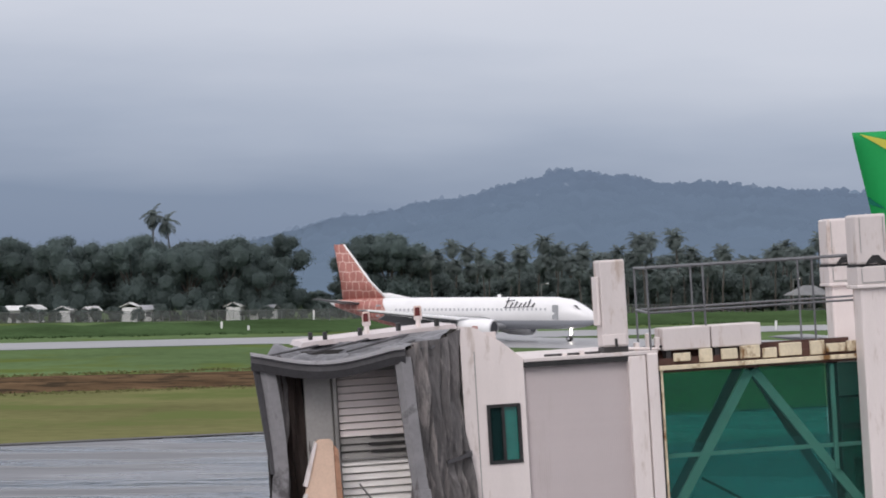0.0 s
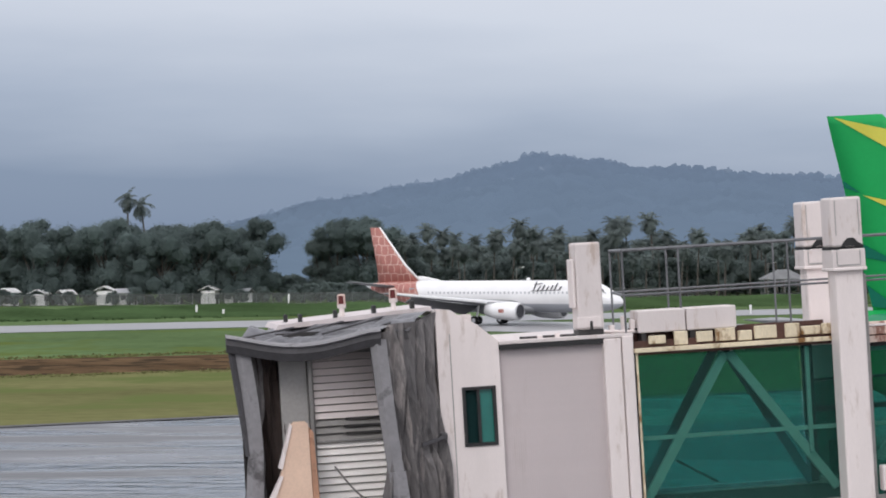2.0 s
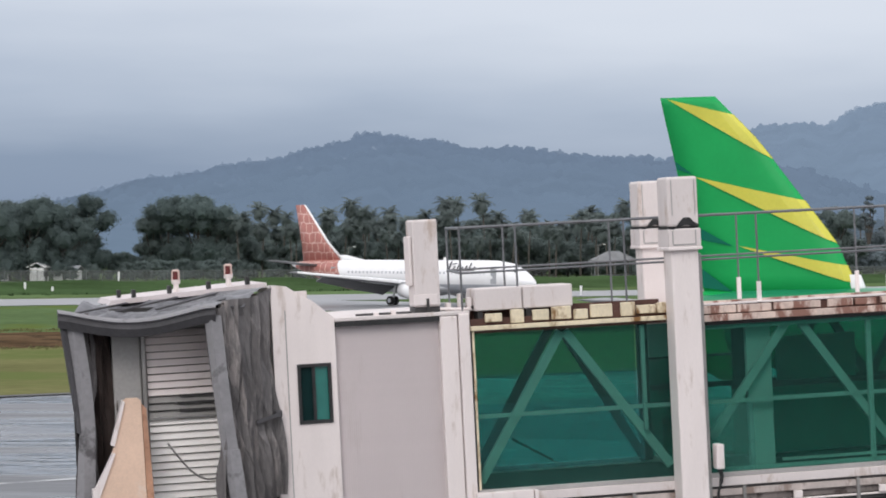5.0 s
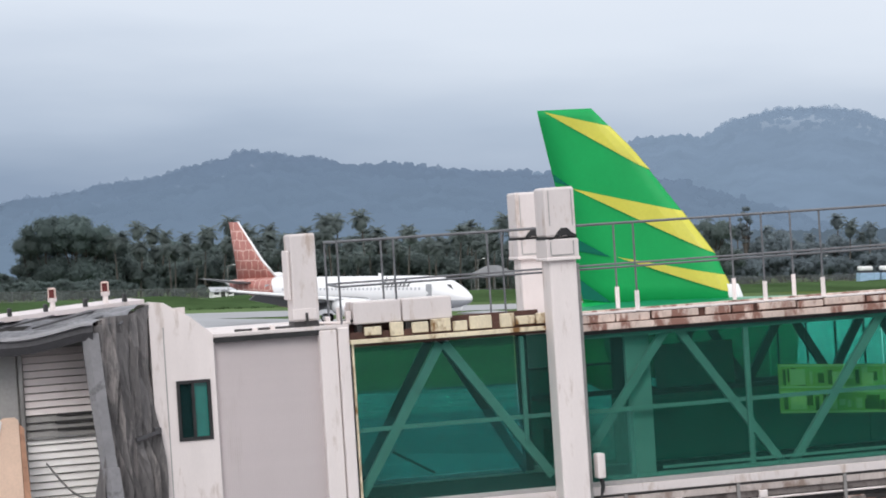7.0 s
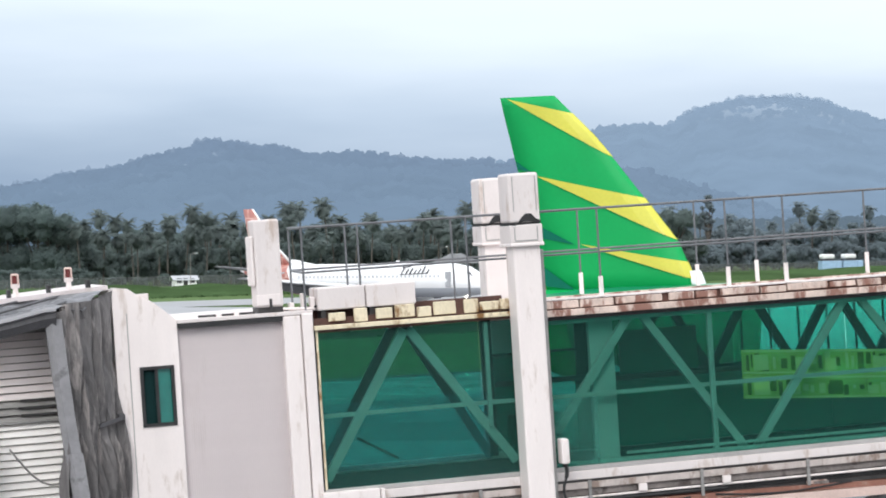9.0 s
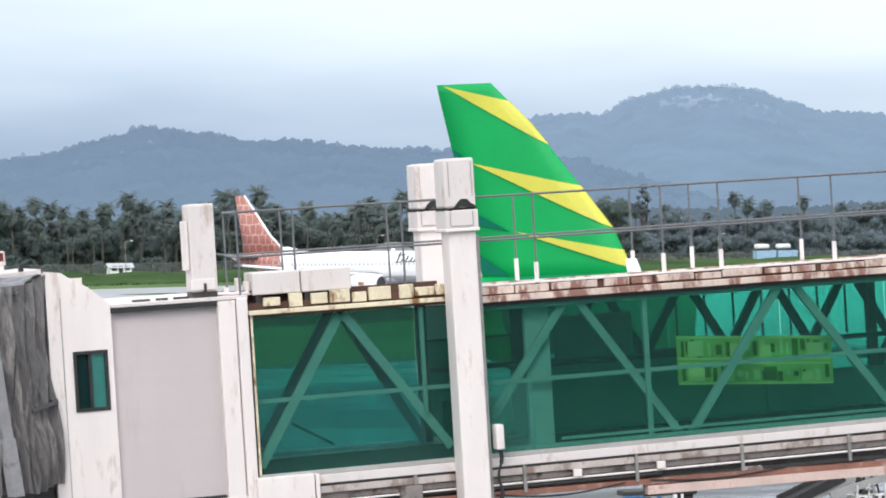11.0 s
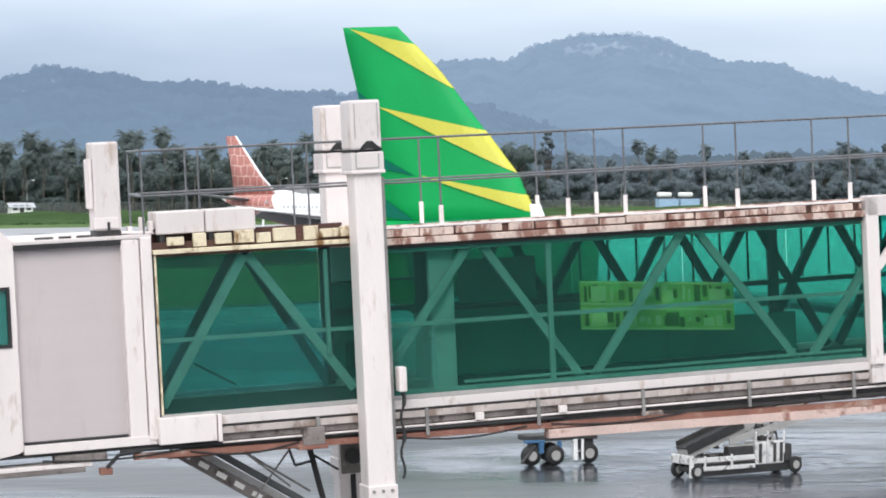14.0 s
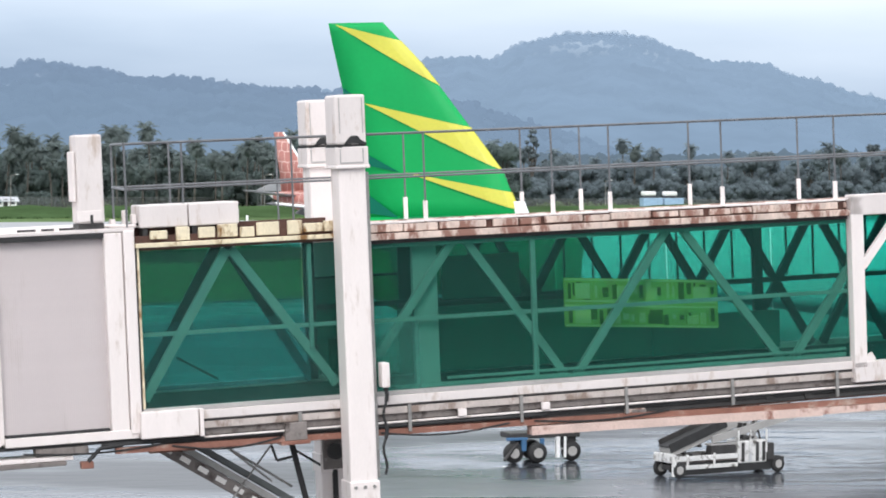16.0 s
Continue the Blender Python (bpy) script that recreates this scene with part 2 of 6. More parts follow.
M_LIGHT = glow("landing_light_glow", (1.0, 0.95, 0.85), 12.0)
M_TAILGREEN = mat("bright_green_tail_paint", (0.006, 0.34, 0.085), 0.5, 0.05, 0.6, 10, 0.03, spec=0.25)
M_TAILYELLOW = mat("lime_yellow_tail_paint", (0.60, 0.57, 0.07), 0.35, 0.06, 0.6, 10, 0.03)
M_TAILDARK = mat("dark_green_tail_paint", (0.003, 0.135, 0.085), 0.55, 0.05, 0.6, 10, 0.03, spec=0.15)
M_BODYGREEN = mat("mid_green_body_paint", (0.010, 0.22, 0.10), 0.35, 0.05, 0.6, 10, 0.03)
M_GRASS = mat("airfield_grass", (0.098, 0.148, 0.066), 0.95, 0.25, 0.03, 0.6, 0.6, spots=(0.10, 0.13, 0.035), spot_amount=0.3, spot_scale=0.05, dist=0.2, stretch=(1, 0.6, 1), spec=0.0)
M_GRASS2 = mat("dry_olive_grass", (0.15, 0.152, 0.068), 0.95, 0.2, 0.05, 0.8, 0.6, spots=(0.115, 0.14, 0.052), spot_amount=0.4, spot_scale=0.06, dist=0.2, spec=0.0)
M_TALLGRASS = mat("tall_grass", (0.05, 0.085, 0.036), 0.95, 0.3, 0.06, 1.0, 0.8, dist=0.3, spec=0.0)
M_DIRT = mat("bare_brown_earth", (0.115, 0.076, 0.045), 0.95, 0.35, 0.12, 1.2, 0.8, spots=(0.045, 0.035, 0.024), spot_amount=0.42, spot_scale=0.3, dist=0.3, spec=0.0)
M_APRON = mat("wet_concrete_apron", (0.04, 0.043, 0.05), 0.2, 0.18, 0.08, 2.5, 0.15, spots=(0.085, 0.09, 0.105), spot_amount=0.35, spot_scale=0.09, dist=0.01, stretch=(0.4, 1.6, 1))



def wet(m, lo, hi, scale, bump_scale, bump, stretch):
    """Puddles: the gloss follows a broad noise, with wind ripples as relief."""
    n, l = m.node_tree.nodes, m.node_tree.links
    b = n["Principled BSDF"]
    co, mp = n.new("ShaderNodeTexCoord"), n.new("ShaderNodeMapping")
    mp.inputs["Rotation"].default_value = (0, 0, radians(-38))
    mp.inputs["Scale"].default_value = stretch
    nz, mr, rp, bp = n.new("ShaderNodeTexNoise"), n.new("ShaderNodeMapRange"), n.new("ShaderNodeTexNoise"), n.new("ShaderNodeBump")
    nz.inputs["Scale"].default_value, nz.inputs["Detail"].default_value = scale, 6
    rp.inputs["Scale"].default_value, rp.inputs["Detail"].default_value = bump_scale, 5
    l.new(co.outputs["Object"], mp.inputs[0])
    l.new(mp.outputs[0], nz.inputs["Vector"])
    l.new(mp.outputs[0], rp.inputs["Vector"])
    mr.inputs["From Min"].default_value, mr.inputs["From Max"].default_value = 0.42, 0.58
    mr.inputs["To Min"].default_value, mr.inputs["To Max"].default_value = lo, hi
    l.new(nz.outputs[0], mr.inputs[0])
    l.new(mr.outputs[0], b.inputs["Roughness"])
    bp.inputs["Strength"].default_value, bp.inputs["Distance"].default_value = bump, 0.14
    l.new(rp.outputs[0], bp.inputs["Height"])
    l.new(bp.outputs[0], b.inputs["Normal"])


M_APRON.node_tree.nodes["Principled BSDF"].inputs["Specular IOR Level"].default_value = 0.75
wet(M_APRON, 0.02, 0.42, 0.12, 0.8, 0.5, (0.5, 1.3, 1))
M_RUNWAY = mat("damp_runway_asphalt", (0.20, 0.20, 0.21), 0.35, 0.15, 0.05, 1.5, 0.2, dist=0.02)
# Leaf colours are lifted towards blue-grey to paint in the rain haze.
M_LEAF = mat("broadleaf_foliage_hazed", (0.142, 0.186, 0.180), 0.8, 0.16, 0.35, 3, 0.3, tint=0.2, spec=0.1)
M_LEAF2 = mat("olive_foliage_hazed", (0.155, 0.196, 0.188), 0.8, 0.16, 0.4, 3, 0.3, tint=0.2, spec=0.1)
M_PALM = mat("palm_foliage_hazed", (0.162, 0.196, 0.190), 0.8, 0.18, 0.5, 3, 0.3, tint=0.2, spec=0.1)
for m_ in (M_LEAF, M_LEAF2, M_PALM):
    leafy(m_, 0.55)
# Paler, bluer leaf colour with more of the rain haze painted in.
M_LEAFH = mat("far_foliage_hazed", (0.175, 0.215, 0.235), 0.8, 0.16, 0.35, 3, 0.3, tint=0.2, spec=0.1)
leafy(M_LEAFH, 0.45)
M_BARK = mat("tree_bark", (0.085, 0.075, 0.065), 0.9, 0.3, 1.5, 10, 0.5)
M_HOUSEW = mat("white_house_wall", (0.78, 0.78, 0.78), 0.7, 0.15, 0.4, 5, 0.1)
M_ROOF = mat("grey_tin_roof", (0.34, 0.35, 0.37), 0.5, 0.15, 0.4, 5, 0.1, tint=0.3)
M_TINOLD = mat("dull_grey_tin", (0.17, 0.175, 0.18), 0.7, 0.2, 0.5, 5, 0.1)
M_FENCE = mat("weathered_fence", (0.12, 0.13, 0.13), 0.7, 0.2, 0.5, 5, 0.1)
M_BLUE = mat("dull_blue_paint", (0.045, 0.13, 0.26), 0.6, 0.1, 2, 20, 0.05)
M_LOADER = mat("scuffed_white_loader_paint", (0.66, 0.65, 0.64), 0.5, 0.12, 2.5, 25, 0.1, spots=(0.12, 0.11, 0.10), spot_amount=0.30, spot_scale=5.0)
M_PALEBLUE = mat("pale_blue_paint", (0.30, 0.44, 0.60), 0.4, 0.1, 2, 20, 0.05)
# Opaque teal stands in for daylight seen through the right cabin pane.
M_TEAL = mat("opaque_teal_pane", (0.02, 0.17, 0.145), 0.12, 0.1, 1.0, 10, 0.02)
M_SLAT = mat("white_slat_paint", (0.86, 0.83, 0.80), 0.45, 0.05, 2.0, 20, 0.05)
M_HEM = mat("dark_canvas_hem", (0.065, 0.063, 0.068), 0.8, 0.25, 2.0, 20, 0.3, dist=0.02)
M_FILM = thin_print("lime_printed_film", (0.80, 0.98, 0.22), 0.5, 0.30, (1.0, 1.0, 0.42))
M_FILML = thin_print("bright_lime_print", (0.95, 0.95, 0.45), 0.4, 0.1, (0.98, 1.0, 0.42))
M_FILMD = thin_print("olive_print", (0.12, 0.22, 0.04), 0.5, 0.35, (0.55, 0.7, 0.2))
M_NET = thin_print("wire_netting", (0.20, 0.21, 0.21), 0.3, 0.75, (0.97, 0.97, 0.97))
M_CONC = mat("grey_concrete", (0.35, 0.34, 0.33), 0.8, 0.15, 1, 20, 0.2)


def fin_print(name):
    """Rust-red fin paint with a printed pattern of paler lines."""
    m = mat(name, (0.40, 0.155, 0.13), 0.4, 0.12, 0.8, 6, 0.02)
    n, l = m.node_tree.nodes, m.node_tree.links
    b = n["Principled BSDF"]
    src = b.inputs["Base Color"].links[0].from_socket
    co, mp, br = n.new("ShaderNodeTexCoord"), n.new("ShaderNodeMapping"), n.new("ShaderNodeTexBrick")
    mp.inputs["Rotation"].default_value = (radians(90), radians(14), 0)
    l.new(co.outputs["Object"], mp.inputs[0])
    l.new(mp.outputs[0], br.inputs["Vector"])
    wob, addv, scl = n.new("ShaderNodeTexNoise"), n.new("ShaderNodeVectorMath"), n.new("ShaderNodeVectorMath")
    wob.inputs["Scale"].default_value = 1.1
    scl.operation = "SCALE"
    scl.inputs["Scale"].default_value = 0.6
    l.new(mp.outputs[0], wob.inputs["Vector"])
    l.new(wob.outputs["Color"], scl.inputs[0])
    l.new(mp.outputs[0], addv.inputs[0])
    l.new(scl.outputs[0], addv.inputs[1])
    l.new(addv.outputs[0], br.inputs["Vector"])
    br.inputs["Color1"].default_value = br.inputs["Color2"].default_value = (0, 0, 0, 1)
    br.inputs["Mortar"].default_value = (1, 1, 1, 1)
    br.inputs["Scale"].default_value, br.inputs["Mortar Size"].default_value, br.inputs["Mortar Smooth"].default_value = 0.9, 0.07, 0.5
    br.inputs["Brick Width"].default_value, br.inputs["Row Height"].default_value = 0.9, 1.1
    mx = n.new("ShaderNodeMix")
    mx.data_type = "RGBA"
    mx.inputs[7].default_value = (0.60, 0.39, 0.34, 1)
    l.new(br.outputs["Color"], mx.inputs[0])
    l.new(src, mx.inputs[6])
    l.new(mx.outputs[2], b.inputs["Base Color"])
    return m


M_FINRED = fin_print("rust_red_printed_fin")


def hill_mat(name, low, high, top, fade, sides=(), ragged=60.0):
    """Far forest with the rain haze put into its colour: a glowing backdrop tone with a darker relief, dissolving in
    cloud towards the summit.
    """
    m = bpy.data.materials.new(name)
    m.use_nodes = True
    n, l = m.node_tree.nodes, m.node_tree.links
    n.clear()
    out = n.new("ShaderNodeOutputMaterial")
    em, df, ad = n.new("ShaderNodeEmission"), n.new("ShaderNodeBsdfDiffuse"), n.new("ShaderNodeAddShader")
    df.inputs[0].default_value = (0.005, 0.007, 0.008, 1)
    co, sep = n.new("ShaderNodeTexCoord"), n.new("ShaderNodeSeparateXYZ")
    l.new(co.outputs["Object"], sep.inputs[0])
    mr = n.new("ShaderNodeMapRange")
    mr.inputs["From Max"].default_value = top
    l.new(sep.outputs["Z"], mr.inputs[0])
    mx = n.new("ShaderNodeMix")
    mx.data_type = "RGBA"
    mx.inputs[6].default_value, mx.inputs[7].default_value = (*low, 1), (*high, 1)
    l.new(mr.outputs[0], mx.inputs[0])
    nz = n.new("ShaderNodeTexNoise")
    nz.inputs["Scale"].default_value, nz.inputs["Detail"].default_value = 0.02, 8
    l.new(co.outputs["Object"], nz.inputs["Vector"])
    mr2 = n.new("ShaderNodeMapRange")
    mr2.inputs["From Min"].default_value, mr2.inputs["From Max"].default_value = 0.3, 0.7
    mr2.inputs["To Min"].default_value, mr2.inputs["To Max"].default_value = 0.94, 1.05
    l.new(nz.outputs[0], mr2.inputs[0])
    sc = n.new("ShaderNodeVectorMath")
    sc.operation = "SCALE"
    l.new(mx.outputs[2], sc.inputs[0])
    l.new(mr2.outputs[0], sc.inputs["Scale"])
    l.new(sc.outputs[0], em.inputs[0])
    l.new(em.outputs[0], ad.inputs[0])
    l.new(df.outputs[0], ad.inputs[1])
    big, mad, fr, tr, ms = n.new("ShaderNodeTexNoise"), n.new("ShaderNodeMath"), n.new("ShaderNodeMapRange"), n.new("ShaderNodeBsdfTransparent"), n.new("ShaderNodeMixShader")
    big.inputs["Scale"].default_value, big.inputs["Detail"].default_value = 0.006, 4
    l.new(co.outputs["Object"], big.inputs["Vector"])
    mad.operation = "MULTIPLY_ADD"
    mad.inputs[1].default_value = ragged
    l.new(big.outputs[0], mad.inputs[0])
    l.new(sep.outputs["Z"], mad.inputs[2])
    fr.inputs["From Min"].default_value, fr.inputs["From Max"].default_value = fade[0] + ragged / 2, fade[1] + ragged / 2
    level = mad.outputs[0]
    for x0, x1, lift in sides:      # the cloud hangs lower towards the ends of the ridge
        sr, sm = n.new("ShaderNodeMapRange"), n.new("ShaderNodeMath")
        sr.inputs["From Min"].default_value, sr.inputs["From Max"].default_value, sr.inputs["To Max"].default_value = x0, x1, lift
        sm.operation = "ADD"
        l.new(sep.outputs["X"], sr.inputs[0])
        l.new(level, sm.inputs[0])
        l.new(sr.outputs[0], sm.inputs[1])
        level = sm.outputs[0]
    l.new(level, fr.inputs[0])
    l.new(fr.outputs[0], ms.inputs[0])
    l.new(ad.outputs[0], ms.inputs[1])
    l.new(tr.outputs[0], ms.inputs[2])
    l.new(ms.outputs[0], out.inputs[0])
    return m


# Blue-grey emission colours paint the rain haze over hills and far wood.
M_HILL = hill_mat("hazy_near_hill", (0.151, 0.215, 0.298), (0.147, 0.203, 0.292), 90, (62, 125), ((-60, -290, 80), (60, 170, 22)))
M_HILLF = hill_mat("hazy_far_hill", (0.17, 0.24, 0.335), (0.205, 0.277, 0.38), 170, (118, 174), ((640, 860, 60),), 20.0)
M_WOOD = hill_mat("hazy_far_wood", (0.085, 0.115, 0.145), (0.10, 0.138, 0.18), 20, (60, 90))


# ---------------------------------------------------------------- mesh helpers
def thing(name, label, category, m=None, group="", kind=""):
    ob = new(name)
    if m is not None:
        ob.matrix_world = m
    return tagged(ob, label, category, group, kind)


def finish(bm, name, material, smooth=False):
    me = bpy.data.meshes.new(name)
    bmesh.ops.recalc_face_normals(bm, faces=bm.faces)
    bm.to_mesh(me)
    bm.free()
    for m in (material if isinstance(material, (list, tuple)) else [material]):
        me.materials.append(m)
    if smooth:
        for p in me.polygons:
            p.use_smooth = True
    return me


def part(name, bm, material, parent, label="", smooth=False, at=None):
    """Links a bmesh as one mesh object under a thing or a part."""
    ob = new(name, finish(bm, name, material, smooth))
    ob.parent = parent
    if at is not None:
        ob.matrix_local = at
    return tagged(ob, label)


def solid(name, bm, material, label, category, kind="", group="", smooth=False, m=None):
    ob = new(name, finish(bm, name, material, smooth))
    if m is not None:
        ob.matrix_world = m
    return tagged(ob, label, category, group, kind)


def box(bm, x0, x1, y0, y1, z0, z1, bevel=0.0, m=None):
    r = bmesh.ops.create_cube(bm, size=1.0)
    vs = r["verts"]
    bmesh.ops.scale(bm, vec=(x1 - x0, y1 - y0, z1 - z0), verts=vs)
    bmesh.ops.translate(bm, vec=((x0 + x1) / 2, (y0 + y1) / 2, (z0 + z1) / 2), verts=vs)
    if m is not None:
        bmesh.ops.transform(bm, matrix=m, verts=vs)
    if bevel:
        es = list({e for v in vs for e in v.link_edges})
        bmesh.ops.bevel(bm, geom=es, offset=bevel, segments=2, profile=0.5, affect="EDGES")
    return bm


def bx(x0, x1, y0, y1, z0, z1, bevel=0.0, m=None):
    return box(bmesh.new(), x0, x1, y0, y1, z0, z1, bevel, m)


def tube(bm, p, q, r, n=10, r2=None):
    p, q = Vector(p), Vector(q)
    d = q - p
    m = Matrix.Translation((p + q) / 2) @ d.to_track_quat("Z", "Y").to_matrix().to_4x4()
    bmesh.ops.create_cone(bm, cap_ends=True, segments=n, radius1=r, radius2=r if r2 is None else r2, depth=d.length, matrix=m)
    return bm


def tb(p, q, r, n=10, r2=None):
    return tube(bmesh.new(), p, q, r, n, r2)


def bar(p, q, w, d, bm=None):
    """A flat steel bar from p to q in the plane of x and z: w wide in that plane, d deep in y."""
    bm = bm or bmesh.new()
    p, q = Vector(p), Vector(q)
    a = (q - p).normalized()
    n = Vector((0, 1, 0))
    s = a.cross(n).normalized() * (w / 2)
    vs = []
    for c in (p, q):
        for k, j in ((1, 1), (1, -1), (-1, -1), (-1, 1)):
            vs.append(bm.verts.new(c + s * k + n * (d / 2 * j)))
    for i in range(4):
        bm.faces.new((vs[i], vs[(i + 1) % 4], vs[4 + (i + 1) % 4], vs[4 + i]))
    bm.faces.new(vs[:4])
    bm.faces.new(vs[4:])
    return bm


def loft(rings, cap=True, bm=None):
    bm = bm or bmesh.new()
    vv = [[bm.verts.new(p) for p in r] for r in rings]
    n = len(vv[0])
    for a, b in zip(vv, vv[1:]):
        for i in range(n):
            bm.faces.new((a[i], a[(i + 1) % n], b[(i + 1) % n], b[i]))
    if cap:
        bm.faces.new(vv[0])
        bm.faces.new(list(reversed(vv[-1])))
    return bm


def ellipse(x, cy, cz, ry, rz, n=24):
    return [(x, cy + ry * math.cos(2 * math.pi * i / n), cz + rz * math.sin(2 * math.pi * i / n)) for i in range(n)]


AIRFOIL = ((0, 0), (0.04, 0.35), (0.15, 0.5), (0.4, 0.5), (0.7, 0.28), (1, 0.03), (1, -0.03), (0.7, -0.2), (0.4, -0.4), (0.15, -0.42), (0.04, -0.3))


def foil(le, chord, thick, up=(0, 0, 1)):
    """A wing section: leading edge point, chord backwards (-x), thickness along up."""
    le, up = Vector(le), Vector(up)
    return [le + Vector((-chord * a, 0, 0)) + up * (thick * b) for a, b in AIRFOIL]


def poly_prism(outline, y0, y1):
    """A slab whose outline is given in x and z."""
    return loft([[(x, y0, z) for x, z in outline], [(x, y1, z) for x, z in outline]])


# ---------------------------------------------------------------- ground
TH = radians(38)          # direction of the runway
ALONG, ACROSS = Vector((math.cos(TH), math.sin(TH), 0)), Vector((-math.sin(TH), math.cos(TH), 0))


def ap(a, n, z=0.0):
    """A point of the airfield: metres along the runway and across it."""
    v = ALONG * a + ACROSS * n
    return (v.x, v.y, z)


def sheet(name, corners, material, label, category):
    bm = bmesh.new()
    bm.faces.new([bm.verts.new(c) for c in corners])
    return solid(name, bm, material, label, category, "structure")


def strip(name, n0, n1, z, material, label, category, a0=-900, a1=1500):
    return sheet(name, [ap(a0, n0, z), ap(a1, n0, z), ap(a1, n1, z), ap(a0, n1, z)], material, label, category)


sheet("ground", [(-3500, -600, -0.03), (3500, -600, -0.03), (3500, 4400, -0.03), (-3500, 4400, -0.03)], M_GRASS, "wide green airfield grass reaching the hills", "grass")
strip("apron", -500, 106, 0.02, M_APRON, "wet grey concrete apron with streaky puddles", "apron")
strip("lawn_dry", 106.02, 157, 0.01, M_GRASS2, "olive mown grass strip beside the apron", "grass")
strip("runway", 268, 301, 0.02, M_RUNWAY, "damp pale grey asphalt runway", "runway")
M_LINE = mat("worn_white_line_paint", (0.50, 0.51, 0.52), 0.4, 0.25, 0.6, 6, 0.1, spots=(0.12, 0.125, 0.14), spot_amount=0.35, spot_scale=0.5)
strip("trim_line", 66.65, 67.0, 0.026, M_LINE, "worn white painted line on the wet apron", "line")
strip("kerb", 104.9, 106.0, 0.06, M_DARK, "dark drain edge of the apron", "kerb")

taxi_dir = Vector((math.cos(radians(-41)), math.sin(radians(-41)), 0))
taxi_side = Vector((-taxi_dir.y, taxi_dir.x, 0))
t0, t1 = Vector((-30, 322, 0.035)), Vector((190, 131, 0.035))
sheet("taxiway", [t0 - taxi_side * 24, t1 - taxi_side * 24, t1 + taxi_side * 15, t0 + taxi_side * 15], M_RUNWAY, "damp grey taxiway that leaves the runway", "taxiway")


def rough_strip(name, n0, n1, rise, material, label, category, a0, a1, step, rows_n, jag, z0=0.0):
    """A strip of uneven ground, higher in the middle."""
    bm = bmesh.new()
    grid = []
    k = int((a1 - a0) / step) + 1
    for j in range(rows_n + 1):
        f = j / rows_n
        row = []
        for i in range(k):
            a = a0 + i * step
            w = noise.noise((a * 0.05, f * 3, n0)) * jag
            z = z0 + rise * math.sin(math.pi * f) * (0.75 + 0.5 * noise.noise((a * 0.11, f * 2.0, 7 + n0)))
            row.append(bm.verts.new(ap(a, n0 + (n1 - n0) * f + w, z)))
        grid.append(row)
    for r0, r1 in zip(grid, grid[1:]):
        for i in range(k - 1):
            bm.faces.new((r0[i], r0[i + 1], r1[i + 1], r1[i]))
    return solid(name, bm, material, label, category, "structure", smooth=True)


rough_strip("earth_bank", 156, 184, 0.45, M_DIRT, "bare brown earth bank across the airfield", "bank", -60, 420, 2.0, 8, 5.0)
rough_strip("tall_grass_bank", 328, 376, 1.9, M_TALLGRASS, "tall dark grass beyond the runway", "grass", -200, 700, 3.0, 8, 9.0)


def grass_tufts(count, bands, tall, label, material, seed):
    """Ragged clumps of blades along the edges of the bank and the lawn."""
    rg = random.Random(seed)
    vs, fs = [], []
    for i in range(count):
        n, spread = bands[i % len(bands)]
        p = ap(rg.uniform(-20, 330), n + rg.gauss(0, spread), 0)
        for k in range(5):
            h, a = tall * rg.uniform(0.5, 1.3), rg.uniform(0, 6.28)
            w = rg.uniform(0.10, 0.22)
            dx, dy = math.cos(a), math.sin(a)
            b = len(vs)
            ox, oy = p[0] + rg.uniform(-0.4, 0.4), p[1] + rg.uniform(-0.4, 0.4)
            vs += [(ox - w * dy, oy + w * dx, -0.05), (ox + w * dy, oy - w * dx, -0.05), (ox + dx * h * 0.4, oy + dy * h * 0.4, h)]
            fs.append((b, b + 1, b + 2))
    me = bpy.data.meshes.new("grass_tufts")
    me.from_pydata(vs, [], fs)
    me.materials.append(material)
    tagged(new("grass_tufts", me), label, "grass", kind="stuff")


grass_tufts(3000, [(154.5, 1.2), (188, 1.5)], 0.14, "ragged tufts of olive grass along the earth bank", M_GRASS2, 6)
grass_tufts(2500, [(331, 3), (352, 9)], 0.3, "clumps of tall green grass beyond the runway", M_TALLGRASS, 8)


